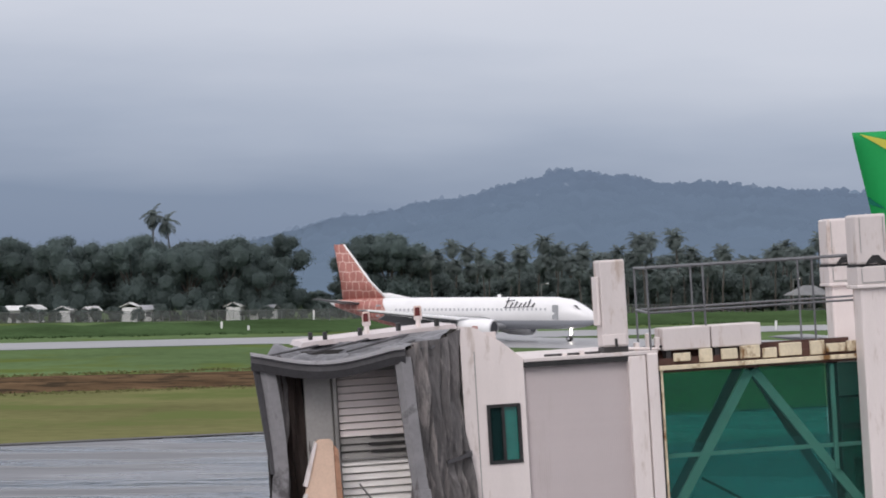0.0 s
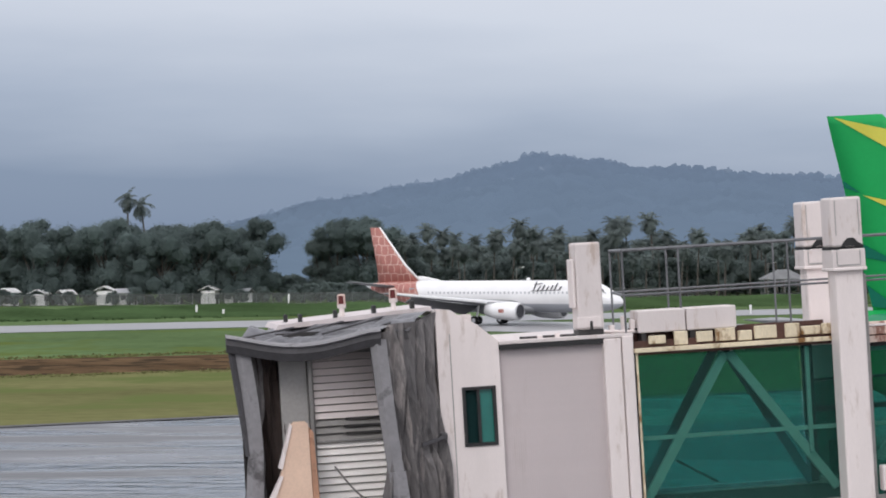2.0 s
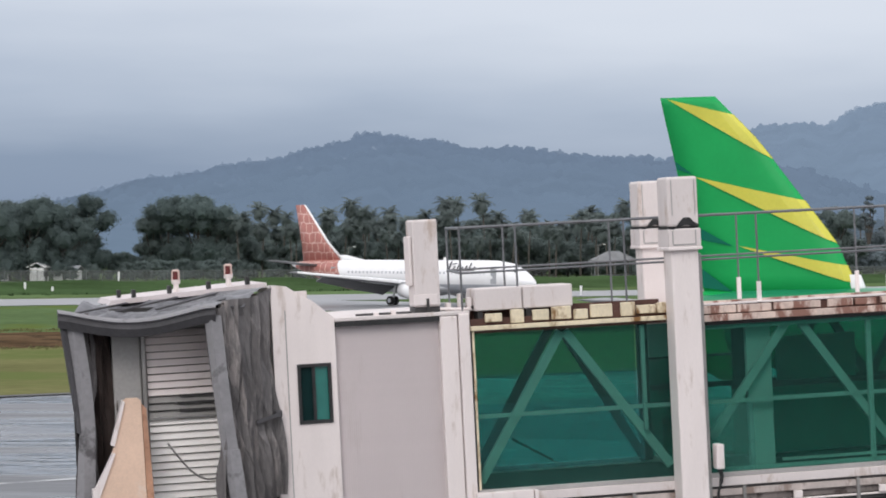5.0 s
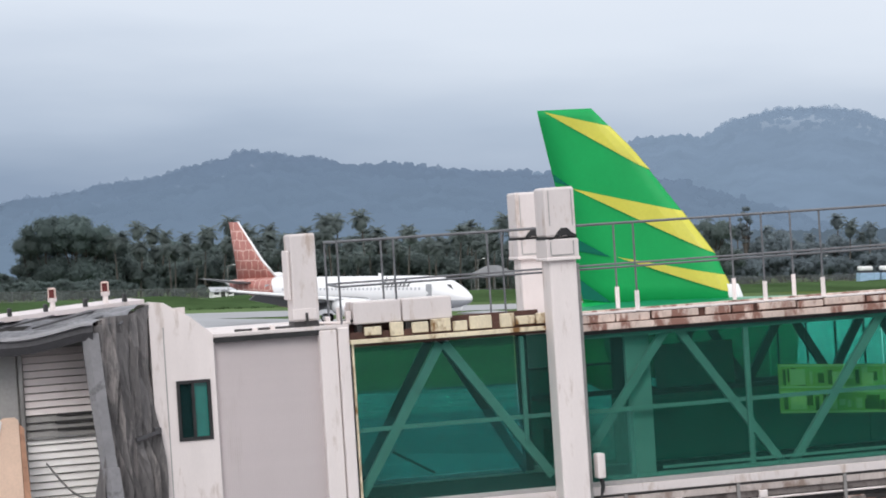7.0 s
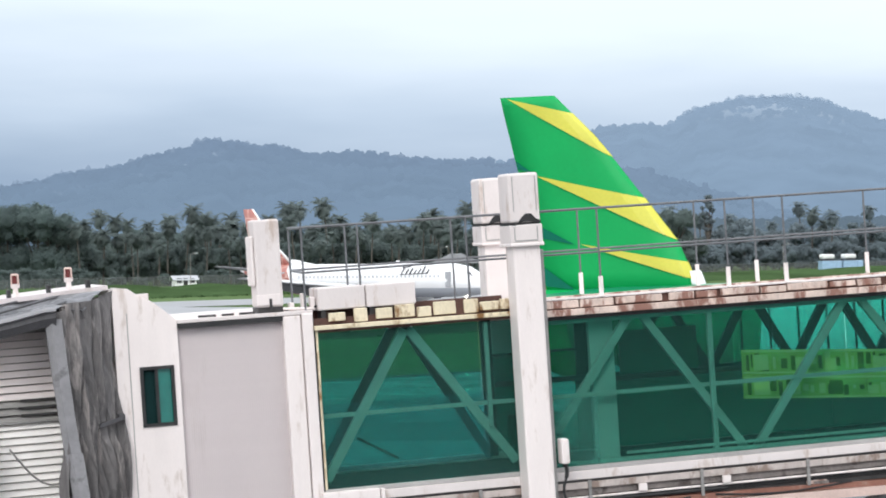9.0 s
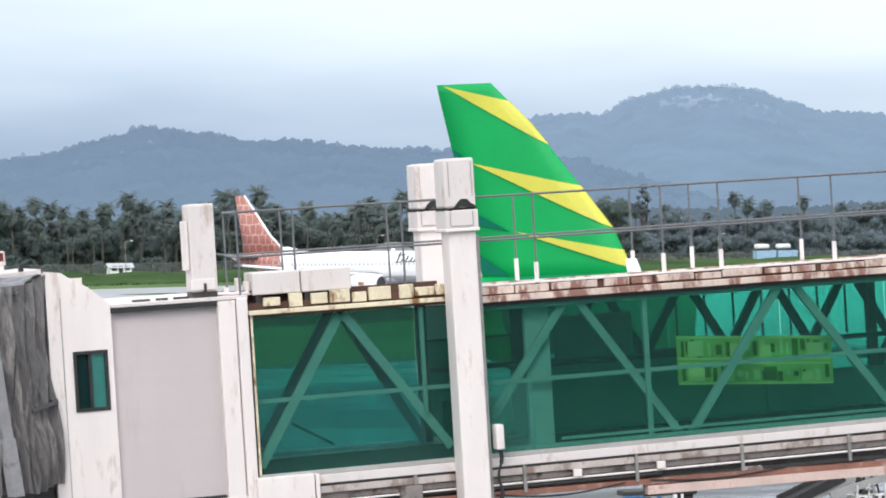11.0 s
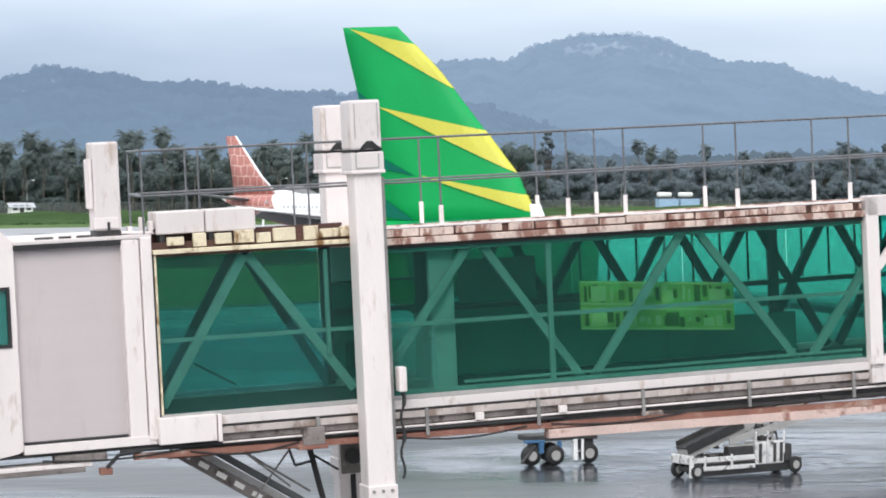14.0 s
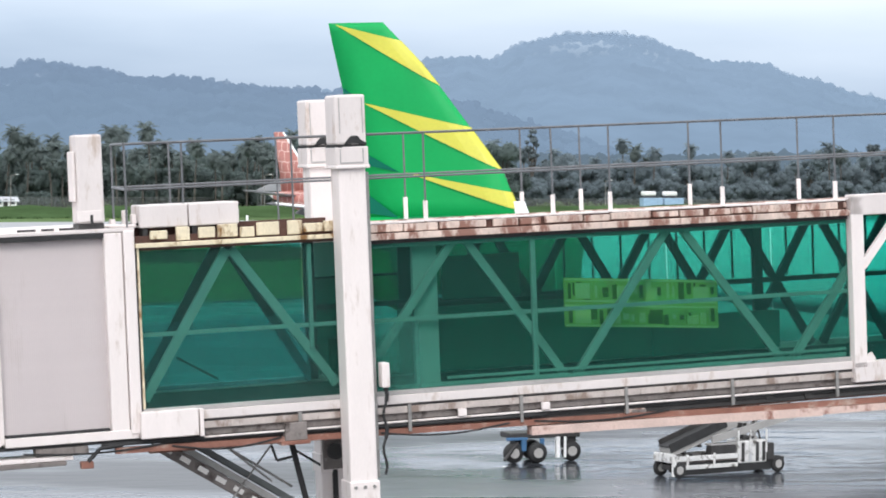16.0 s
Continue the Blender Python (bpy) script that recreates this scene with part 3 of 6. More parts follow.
# ---------------------------------------------------------------- hills
def hill(name, profile, d_near, d_far, material, label, seed, rag):
    """A wooded ridge: elevations in degrees by azimuth give the summit line, ragged with tree tops."""
    az0, az1, da, rows_n = profile[0][0], profile[-1][0], 0.07, 16
    k = int((az1 - az0) / da) + 1
    bm, grid = bmesh.new(), []
    for j in range(rows_n + 1):
        f = j / rows_n
        d = d_near + (d_far - d_near) * f
        row = []
        for i in range(k):
            az = az0 + i * da
            el = np.interp(az, [p[0] for p in profile], [p[1] for p in profile])
            top = d_far * math.tan(radians(el))
            z = top * (math.sin(f * math.pi / 2) ** 1.1)
            z += f * (1.15 - f) * min(26, top * 0.3) * noise.noise((az * 0.9, f * 4, seed)) + f * (1 - f) * min(20, top * 0.25) * noise.noise((az * 3, f * 7, seed + 3))
            z += f * rag * (noise.noise((az * 2.6, f * 9, seed + 5)) + 1.1 * max(0.0, noise.noise((az * 8.0, f * 30, seed + 9))))
            a = radians(az)
            row.append(bm.verts.new((d * math.sin(a), d * math.cos(a), z + 3.5 * f)))
        grid.append(row)
    for r0, r1 in zip(grid, grid[1:]):
        for i in range(k - 1):
            bm.faces.new((r0[i], r0[i + 1], r1[i + 1], r1[i]))
    # tree tops over the slopes, denser along the summit
    ico = bmesh.new()
    bmesh.ops.create_icosphere(ico, subdivisions=2, radius=1.0)
    base_v = np.array([v.co[:] for v in ico.verts])
    base_f = np.array([[v.index for v in f.verts] for f in ico.faces])
    ico.free()
    rr, rnd_h = random.Random(int(seed)), np.random.default_rng(int(seed))
    vs, fs = [], []
    for i in range(5500):
        j = rows_n if i % 3 == 0 else rr.randint(5, rows_n)
        c = grid[j][rr.randint(0, k - 1)].co
        size, slim, lift = rr.uniform(1.4, 4.2), 1.0, 0.1
        if j == rows_n and d_far > 1000 and rr.random() < 0.03:      # single tall trees stand out on the skyline
            size, slim, lift = rr.uniform(2.2, 4.4), rr.uniform(0.5, 0.95), rr.uniform(0.5, 1.4)
        jit = 1 + 0.2 * rnd_h.standard_normal((len(base_v), 1))
        vs.append(base_v * jit * (size * slim, size * slim, size * rr.uniform(0.7, 1.2)) + (c.x + rr.uniform(-6, 6), c.y + rr.uniform(-8, 8), c.z + size * lift))
        fs.append(base_f + len(base_v) * i)
    me = bpy.data.meshes.new("hill_forest")
    me.from_pydata(np.concatenate(vs).tolist(), [], np.concatenate(fs).tolist())
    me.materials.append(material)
    for p in me.polygons:
        p.use_smooth = True
    tagged(new("hill_forest", me), "dense hazy forest canopy covering the hill", "forest", kind="stuff")
    return solid(name, bm, material, label, "hill", "structure", smooth=True)


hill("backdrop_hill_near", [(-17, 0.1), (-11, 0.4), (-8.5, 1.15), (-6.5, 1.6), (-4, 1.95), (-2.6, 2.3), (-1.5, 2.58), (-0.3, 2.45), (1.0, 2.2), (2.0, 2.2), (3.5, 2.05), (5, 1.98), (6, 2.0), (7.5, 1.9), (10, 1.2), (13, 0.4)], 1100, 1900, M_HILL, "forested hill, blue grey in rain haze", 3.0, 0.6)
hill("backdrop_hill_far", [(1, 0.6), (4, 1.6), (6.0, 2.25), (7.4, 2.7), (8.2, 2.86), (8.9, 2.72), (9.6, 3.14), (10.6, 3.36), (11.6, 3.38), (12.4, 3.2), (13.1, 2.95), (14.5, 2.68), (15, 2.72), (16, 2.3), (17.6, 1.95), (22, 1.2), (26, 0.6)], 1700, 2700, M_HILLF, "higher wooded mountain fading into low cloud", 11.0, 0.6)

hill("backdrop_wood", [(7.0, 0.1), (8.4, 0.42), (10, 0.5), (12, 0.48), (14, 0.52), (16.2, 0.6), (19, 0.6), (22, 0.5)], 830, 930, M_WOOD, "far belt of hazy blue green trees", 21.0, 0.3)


# ---------------------------------------------------------------- trees
def leaf_cloud(bm, blobs, count, size, rnd):
    tot = sum(b[3] ** 2 for b in blobs)
    for cx, cy, cz, r in blobs:
        for _ in range(int(count * r * r / tot)):
            d = Vector((rnd.gauss(0, 1), rnd.gauss(0, 1), rnd.gauss(0, 1))).normalized()
            c = Vector((cx, cy, cz)) + Vector((d.x, d.y, d.z * 0.8)) * (r * (rnd.uniform(0.7, 1.1) if rnd.random() < 0.8 else rnd.uniform(1.0, 1.4)))
            j = Vector((rnd.gauss(0, 1), rnd.gauss(0, 1), rnd.gauss(0, 1))).normalized()
            nrm = (d + j * 0.45 + Vector((0, 0, 0.25))).normalized()
            u = nrm.cross(Vector((rnd.gauss(0, 1), rnd.gauss(0, 1), rnd.gauss(0, 1)))).normalized()
            v = nrm.cross(u)
            s = size * rnd.uniform(0.6, 1.3)
            bm.faces.new([bm.verts.new(c + u * (s * a) + v * (s * b)) for a, b in ((-1, -0.5), (0.1, -0.8), (1, 0.1), (-0.1, 0.7))])


def broadleaf(h, w, leaf, seed, label, flat=1.0, count=9500, size=0.19):
    rnd = random.Random(seed)
    t = thing("tree", label, "tree", group="trees along the airfield fence")
    bm = tb((0, 0, -0.2), (0.1, 0, h * 0.35), h * 0.028, 8, h * 0.018)
    blobs = []
    for i in range(14):
        a = i * 2.4 + rnd.uniform(-0.4, 0.4)
        rr = w * 0.5 * math.sqrt((i + 0.5) / 14)
        p = (rr * math.cos(a) * 0.8, rr * math.sin(a) * 0.8, h * rnd.uniform(0.42, 0.86) * flat)
        tube(bm, (0.1, 0, h * rnd.uniform(0.22, 0.34)), p, h * 0.012, 6, h * 0.005)
        blobs.append((*p, w * rnd.uniform(0.12, 0.23)))
    for i in range(5):
        blobs.append((rnd.uniform(-0.25, 0.25) * w, rnd.uniform(-0.25, 0.25) * w, h * rnd.uniform(0.8, 0.92), w * rnd.uniform(0.10, 0.17)))
    for i in range(7):
        blobs.append((rnd.uniform(-0.4, 0.4) * w, rnd.uniform(-0.3, 0.3) * w, h * rnd.uniform(0.16, 0.36), w * rnd.uniform(0.14, 0.22)))
    part("trunk", bm, M_BARK, t)
    bm = bmesh.new()
    leaf_cloud(bm, blobs, count, size, rnd)
    for b in blobs:
        bmesh.ops.create_icosphere(bm, subdivisions=1, radius=b[3] * 0.72, matrix=Matrix.Translation(b[:3]))
    part("crown", bm, leaf, t)
    return t


def palm(h, seed, label, leaf=None, fronds=44):
    rnd = random.Random(seed)
    t = thing("palm_tree", label, "palm tree", group="coconut palms along the fence")
    lean = rnd.uniform(-0.08, 0.08)
    bm = bmesh.new()
    pts = [Vector((lean * h * (f ** 2), 0.03 * h * f, h * f)) for f in (-0.02, 0.2, 0.4, 0.6, 0.8, 1.0)]
    for i in range(5):
        tube(bm, pts[i], pts[i + 1], 0.24 - 0.025 * i, 7, 0.24 - 0.025 * (i + 1))
    part("trunk", bm, M_BARK, t)
    bm = bmesh.new()
    top = pts[-1]
    for i in range(fronds):
        a = i * 2.399 + rnd.uniform(-0.3, 0.3)
        up = 1.35 - 2.5 * (i / (fronds - 1)) + rnd.uniform(-0.3, 0.3)
        ln = rnd.uniform(2.0, 3.2)
        d = Vector((math.cos(a), math.sin(a), 0))
        side = Vector((-d.y, d.x, 0))
        p = top.copy()
        for k in range(8):
            q = p + (d * math.cos(up) + Vector((0, 0, 1)) * math.sin(up)) * (ln / 8)
            up -= rnd.uniform(0.12, 0.3)
            wd = rnd.uniform(0.45, 0.8) * math.sin(math.pi * (k + 1.2) / 9.5)
            for s in (-1, 1):
                o = side * (s * wd) + Vector((0, 0, -0.38 * wd)) + (q - p) * 0.5
                bm.faces.new([bm.verts.new(x) for x in (p, p + (q - p) * 0.62, q + o, p + o * 0.95)])
            p = q
    bmesh.ops.create_icosphere(bm, subdivisions=1, radius=0.35, matrix=Matrix.Translation(top))
    part("fronds", bm, leaf or M_PALM, t)
    return t


rt = random.Random(5)
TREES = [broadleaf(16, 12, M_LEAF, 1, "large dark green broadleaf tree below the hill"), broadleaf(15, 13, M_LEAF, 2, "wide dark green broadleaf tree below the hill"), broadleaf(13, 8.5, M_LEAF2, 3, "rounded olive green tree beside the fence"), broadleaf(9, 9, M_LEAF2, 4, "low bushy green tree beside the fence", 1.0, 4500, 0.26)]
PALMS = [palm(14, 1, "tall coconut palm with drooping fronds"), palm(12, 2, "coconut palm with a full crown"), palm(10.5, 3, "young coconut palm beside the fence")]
used = set()


def plant(kind, az, d, s=1.0):
    a = radians(az)
    m = Matrix.Translation((d * math.sin(a), d * math.cos(a), 0)) @ Matrix.Rotation(rt.uniform(0, 6.28), 4, "Z") @ Matrix.Scale(s, 4)
    if kind not in used:
        used.add(kind)
        kind.matrix_world = m
        return kind
    ob = copy_thing(kind, m)
    ob.scale = (s, s, s)
    return ob


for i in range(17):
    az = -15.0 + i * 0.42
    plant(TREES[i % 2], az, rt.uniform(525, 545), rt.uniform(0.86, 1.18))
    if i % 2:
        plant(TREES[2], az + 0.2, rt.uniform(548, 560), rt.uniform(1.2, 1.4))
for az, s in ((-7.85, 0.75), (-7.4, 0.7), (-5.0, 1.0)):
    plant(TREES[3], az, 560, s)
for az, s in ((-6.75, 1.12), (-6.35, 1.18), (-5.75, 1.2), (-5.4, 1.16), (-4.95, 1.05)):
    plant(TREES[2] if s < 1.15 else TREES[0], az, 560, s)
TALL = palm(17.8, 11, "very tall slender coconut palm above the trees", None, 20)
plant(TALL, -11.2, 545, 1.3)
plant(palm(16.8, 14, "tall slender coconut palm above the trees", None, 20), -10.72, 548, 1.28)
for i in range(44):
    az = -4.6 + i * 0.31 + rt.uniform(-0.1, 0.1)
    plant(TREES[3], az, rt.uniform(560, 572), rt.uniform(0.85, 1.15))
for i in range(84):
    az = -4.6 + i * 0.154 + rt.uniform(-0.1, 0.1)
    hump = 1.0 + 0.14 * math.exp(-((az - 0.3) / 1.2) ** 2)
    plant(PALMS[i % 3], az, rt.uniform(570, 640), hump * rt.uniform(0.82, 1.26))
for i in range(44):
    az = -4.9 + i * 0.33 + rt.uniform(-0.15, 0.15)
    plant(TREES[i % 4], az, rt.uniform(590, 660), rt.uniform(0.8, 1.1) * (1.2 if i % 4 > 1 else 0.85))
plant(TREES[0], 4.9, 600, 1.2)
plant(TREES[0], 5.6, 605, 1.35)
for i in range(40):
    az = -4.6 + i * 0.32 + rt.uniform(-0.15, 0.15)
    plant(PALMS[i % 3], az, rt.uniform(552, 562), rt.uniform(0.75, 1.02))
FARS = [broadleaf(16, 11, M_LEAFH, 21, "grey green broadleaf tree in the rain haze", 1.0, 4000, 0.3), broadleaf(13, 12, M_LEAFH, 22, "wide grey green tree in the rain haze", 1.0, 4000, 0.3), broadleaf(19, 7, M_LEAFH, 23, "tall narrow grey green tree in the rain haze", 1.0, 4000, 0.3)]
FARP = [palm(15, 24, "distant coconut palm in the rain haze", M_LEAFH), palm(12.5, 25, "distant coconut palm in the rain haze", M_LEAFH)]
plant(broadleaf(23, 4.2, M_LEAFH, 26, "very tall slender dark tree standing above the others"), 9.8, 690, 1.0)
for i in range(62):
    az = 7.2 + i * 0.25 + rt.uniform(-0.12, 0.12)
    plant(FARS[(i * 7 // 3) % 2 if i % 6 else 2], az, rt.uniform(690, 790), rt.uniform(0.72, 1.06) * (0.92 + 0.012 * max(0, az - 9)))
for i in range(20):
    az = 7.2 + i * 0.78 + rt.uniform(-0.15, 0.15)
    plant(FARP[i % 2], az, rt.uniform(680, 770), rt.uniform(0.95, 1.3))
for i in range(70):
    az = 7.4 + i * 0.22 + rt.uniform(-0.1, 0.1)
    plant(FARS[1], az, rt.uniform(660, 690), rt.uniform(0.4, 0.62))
for az in (12.15, 12.5, 16.9):
    plant(PALMS[int(az * 10) % 3], az, 690, rt.uniform(1.15, 1.35))
for az, d in ((-7.3, 532), (-6.95, 536), (-6.6, 530), (-6.3, 534), (-6.0, 531), (-5.7, 536), (-5.4, 533), (-5.1, 537), (-4.8, 534)):
    plant(TREES[3], az, d, rt.uniform(0.42, 0.62))
for i in range(84):
    az = -15.2 + i * 0.3 + rt.uniform(-0.1, 0.1)
    near_d = 509 if az < -6 else 512 + (az + 6) * 7
    plant(TREES[3], az, near_d + rt.uniform(-2, 20), rt.uniform(0.2, 0.44))


# ---------------------------------------------------------------- far fence, houses, markers
def fence_run():
    f = thing("perimeter_fence", "long grey wire fence below the trees", "fence")
    for i in range(90):
        az = -16 + i * 0.37
        a0, a1 = radians(az), radians(az + 0.37)
        d0, d1 = (505 if az < -6 else 505 + (az + 6) * 7), (505 if az + 0.37 < -6 else 505 + (az + 6.37) * 7)
        p, q = Vector((d0 * math.sin(a0), d0 * math.cos(a0), 0)), Vector((d1 * math.sin(a1), d1 * math.cos(a1), 0))
        part("post", tb(p, p + Vector((0, 0, 2.4)), 0.06, 6), M_FENCE, f)
        bm = loft([[p + Vector((0, -0.02, 0.1)), p + Vector((0, 0.02, 0.1)), p + Vector((0, 0.02, 2.2)), p + Vector((0, -0.02, 2.2))], [q + Vector((0, -0.02, 0.1)), q + Vector((0, 0.02, 0.1)), q + Vector((0, 0.02, 2.2)), q + Vector((0, -0.02, 2.2))]])
        part("wire_panel", bm, M_NET, f)
        part("top_wire", tb(p + Vector((0, 0, 2.3)), q + Vector((0, 0, 2.3)), 0.05, 4), M_FENCE, f)
    return f


fence_run()


def house(w, d, h, rise, roof_m, az, dist, turn, label):
    a = radians(az)
    t = thing("house", label, "house", pose(dist * math.sin(a), dist * math.cos(a), 0, 0, 0, turn), "small houses below the trees")
    part("wall", bx(-w / 2, w / 2, -d / 2, d / 2, 0, h), M_HOUSEW, t)
    o = 0.5
    part("roof", loft([[(-w / 2 - o, -d / 2 - o, h + 0.01), (-w / 2 - o, 0, h + rise), (-w / 2 - o, d / 2 + o, h + 0.01), (-w / 2 - o, d / 2 + o, h + 0.16), (-w / 2 - o, 0, h + rise + 0.16), (-w / 2 - o, -d / 2 - o, h + 0.16)],
                       [(w / 2 + o, -d / 2 - o, h + 0.01), (w / 2 + o, 0, h + rise), (w / 2 + o, d / 2 + o, h + 0.01), (w / 2 + o, d / 2 + o, h + 0.16), (w / 2 + o, 0, h + rise + 0.16), (w / 2 + o, -d / 2 - o, h + 0.16)]]), roof_m, t)
    part("door", bx(-0.45, 0.45, -d / 2 - 0.03, -d / 2 + 0.02, 0, 2.0), M_DARK, t)
    for x in (-w * 0.3, w * 0.3):
        part("window", bx(x - 0.5, x + 0.5, -d / 2 - 0.03, -d / 2 + 0.02, 1.0, 2.0), M_ADARK, t)
    return t


for az, w, h, dist, turn in ((-14.35, 2.6, 3.4, 522, 10), (-13.9, 2.8, 3.6, 524, 60), (-13.2, 2.4, 3.2, 523, 80), (-11.7, 2.2, 4.0, 520, 85), (-11.2, 4.0, 3.2, 522, 20), (-9.3, 2.4, 3.8, 522, 75), (-8.65, 5.0, 3.0, 522, -15), (-12.6, 2.2, 3.0, 523, 40), (-10.2, 2.6, 3.2, 523, 120)):
    house(w, 3.2, h * 0.74, 0.9, M_HOUSEW if w < 4 else M_ROOF, az, dist, turn, "small whitewashed house below the trees")


house(4.6, 3.0, 1.5, 0.9, M_ROOF, -2.35, 517, 15, "small low shed with a grey tin roof beside the fence")


def pavilion(az, dist):
    a = radians(az)
    t = thing("pavilion", "open pavilion with a wide dull grey hipped roof", "pavilion", pose(dist * math.sin(a), dist * math.cos(a), 0, 0, 0, 4))
    part("roof", loft([[(-5.0, -3.2, 4.05), (5.0, -3.2, 4.05), (5.0, 3.2, 4.05), (-5.0, 3.2, 4.05)], [(-5.0, -3.2, 4.2), (5.0, -3.2, 4.2), (5.0, 3.2, 4.2), (-5.0, 3.2, 4.2)], [(-1.2, -0.2, 6.2), (1.2, -0.2, 6.2), (1.2, 0.2, 6.2), (-1.2, 0.2, 6.2)]]), M_TINOLD, t, "dull grey tin hipped roof")
    for x in (-4.4, 0.0, 4.4):
        for y in (-2.7, 2.7):
            part("post", tb((x, y, -0.1), (x, y, 4.06), 0.12, 8), M_FENCE, t)
    part("low_wall", bx(-4.4, 4.4, 2.6, 2.8, -0.05, 1.2, 0.02), M_FENCE, t)


pavilion(3.95, 535)


def marker(az, dist, h):
    a = radians(az)
    t = thing("marker_board", "small white marker board beside the runway", "marker", pose(dist * math.sin(a), dist * math.cos(a), 0), "runway markers")
    part("post", tb((0, 0, 0), (0, 0, h), 0.12, 8), M_HOUSEW, t)
    part("plate", bx(-0.17, 0.17, -0.07, 0.07, h * 0.5, h + 0.2, 0.03), M_HOUSEW, t)


marker(-9.62, 385, 1.5)
marker(-9.0, 380, 0.9)
marker(-7.49, 478, 2.2)
marker(3.2, 365, 1.2)


def lamp_post(az, dist, h):
    a = radians(az)
    t = thing("lamp_post", "slim grey lamp post at the fence", "lamp post", pose(dist * math.sin(a), dist * math.cos(a), 0), "lamp posts")
    part("pole", tb((0, 0, 0), (0, 0, h), 0.09, 8, 0.06), M_GREY, t)
    part("arm", tb((0, 0, h - 0.06), (1.2, 0, h + 0.2), 0.05, 6), M_GREY, t)
    part("lamp_head", bx(1.0, 1.6, -0.15, 0.15, h + 0.12, h + 0.24, 0.03), M_HOUSEW, t)


for az, h in ((-2.2, 7), (3.6, 7.5), (11.5, 7)):
    lamp_post(az, 500 + max(0, az) * 8, h)


# ---------------------------------------------------------------- passenger boarding bridge
BR_YAW, BR_TILT = radians(12), radians(2.9)
BRM = Matrix.Translation((0.39, 35.0, 3.6)) @ Matrix.Rotation(BR_YAW, 4, "Z") @ Matrix.Rotation(-BR_TILT, 4, "Y")
bridge = thing("boarding_bridge", "cream white passenger boarding bridge with green glass sides and rusty edges", "jet bridge", BRM)
DEPTH = 2.7
rb = random.Random(8)


def B(name, bm, material, label="", parent=None, smooth=False):
    return part(name, bm, material, parent or bridge, label, smooth)


# tunnel shell
B("floor_deck", bx(0.1, 14.5, 0.02, DEPTH, -0.2, 0.04), M_FLOORB)
B("tunnel_roof", bx(0.1, 14.5, 0.06, DEPTH - 0.06, 2.37, 2.45), M_WHITE, "dirty white roof plate")
B("sill_strip", bx(0.12, 11.36, -0.03, 0.07, 0.035, 0.10, 0.01), M_CONC, "grey sealing strip below the glass")
B("sill_beam", bx(0.1, 11.36, -0.07, 0.06, -0.095, 0.033, 0.012), M_WHITE, "cream sill below the glass")
B("sill_groove", bx(0.97, 11.36, -0.03, 0.05, -0.133, -0.096), M_DARK)
B("lower_ledge", bx(0.97, 11.36, -0.06, 0.05, -0.232, -0.134, 0.01), M_LEDGE, "stained cream lower ledge")
B("lower_beam", bx(0.97, 14.4, 0.0, 0.16, -0.335, -0.236, 0.008), M_UNDER, "stained grey brown lower beam")
B("back_sill", bx(0.1, 14.5, DEPTH - 0.05, DEPTH + 0.05, -0.2, 0.14, 0.01), M_WHITE)
B("back_head", bx(0.1, 14.5, DEPTH - 0.05, DEPTH + 0.05, 2.285, 2.49, 0.01), M_RUSTY)
B("head_rail", bx(3.54, 11.36, 0.03, 0.13, 2.18, 2.30, 0.008), M_TRUSS, "pale green head rail behind the glass")
B("white_box", bx(0.05, 0.88, -0.16, 0.06, -0.31, 0.07, 0.015), M_WHITE2, "white junction box")
B("white_rib", bx(0.90, 0.96, -0.14, 0.06, -0.33, 0.06, 0.01), M_WHITE2)

# rusty roof edge with separate plates
B("edge_backing", bx(0.1, 11.5, 0.0, 0.055, 2.34, 2.53), M_RUSTDARK, "dark rusted backing of the roof edge")
x = 0.32
while x < 3.0:
    w = rb.uniform(0.18, 0.46)
    x2 = min(x + w, 3.02)
    B("edge_plate", bx(x, x2, -0.07, -0.004, 2.46 + rb.uniform(-0.02, 0.02), 2.62 + rb.uniform(-0.03, 0.03), 0.012), M_YELLOWED)
    x = x2 + rb.choice((0.02, 0.04, 0.13))
B("edge_flange", bx(0.1, 3.05, -0.10, 0.0, 2.365, 2.43, 0.01), M_YELLOWED, "yellowed lower flange of the roof edge")
x = 3.55
while x < 11.3:
    w = rb.uniform(0.25, 0.75)
    x2 = min(x + w, 11.34)
    B("edge_plate", bx(x, x2, -0.06, -0.004, 2.415 + rb.uniform(-0.008, 0.012), 2.52 + rb.uniform(-0.02, 0.01), 0.012), M_RUSTY)
    x = x2 + rb.choice((0.02, 0.035, 0.07, 0.11))
B("edge_flange", bx(3.52, 11.36, -0.11, 0.0, 2.30, 2.395, 0.01), M_RUSTY, "rust-streaked lower flange of the roof edge")
# Black strip draws the shade under the flange.
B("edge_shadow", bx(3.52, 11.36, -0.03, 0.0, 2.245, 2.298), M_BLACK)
B("edge_cap", bx(3.52, 11.5, -0.05, 0.08, 2.54, 2.562, 0.006), M_WHITE2, "white cap strip")

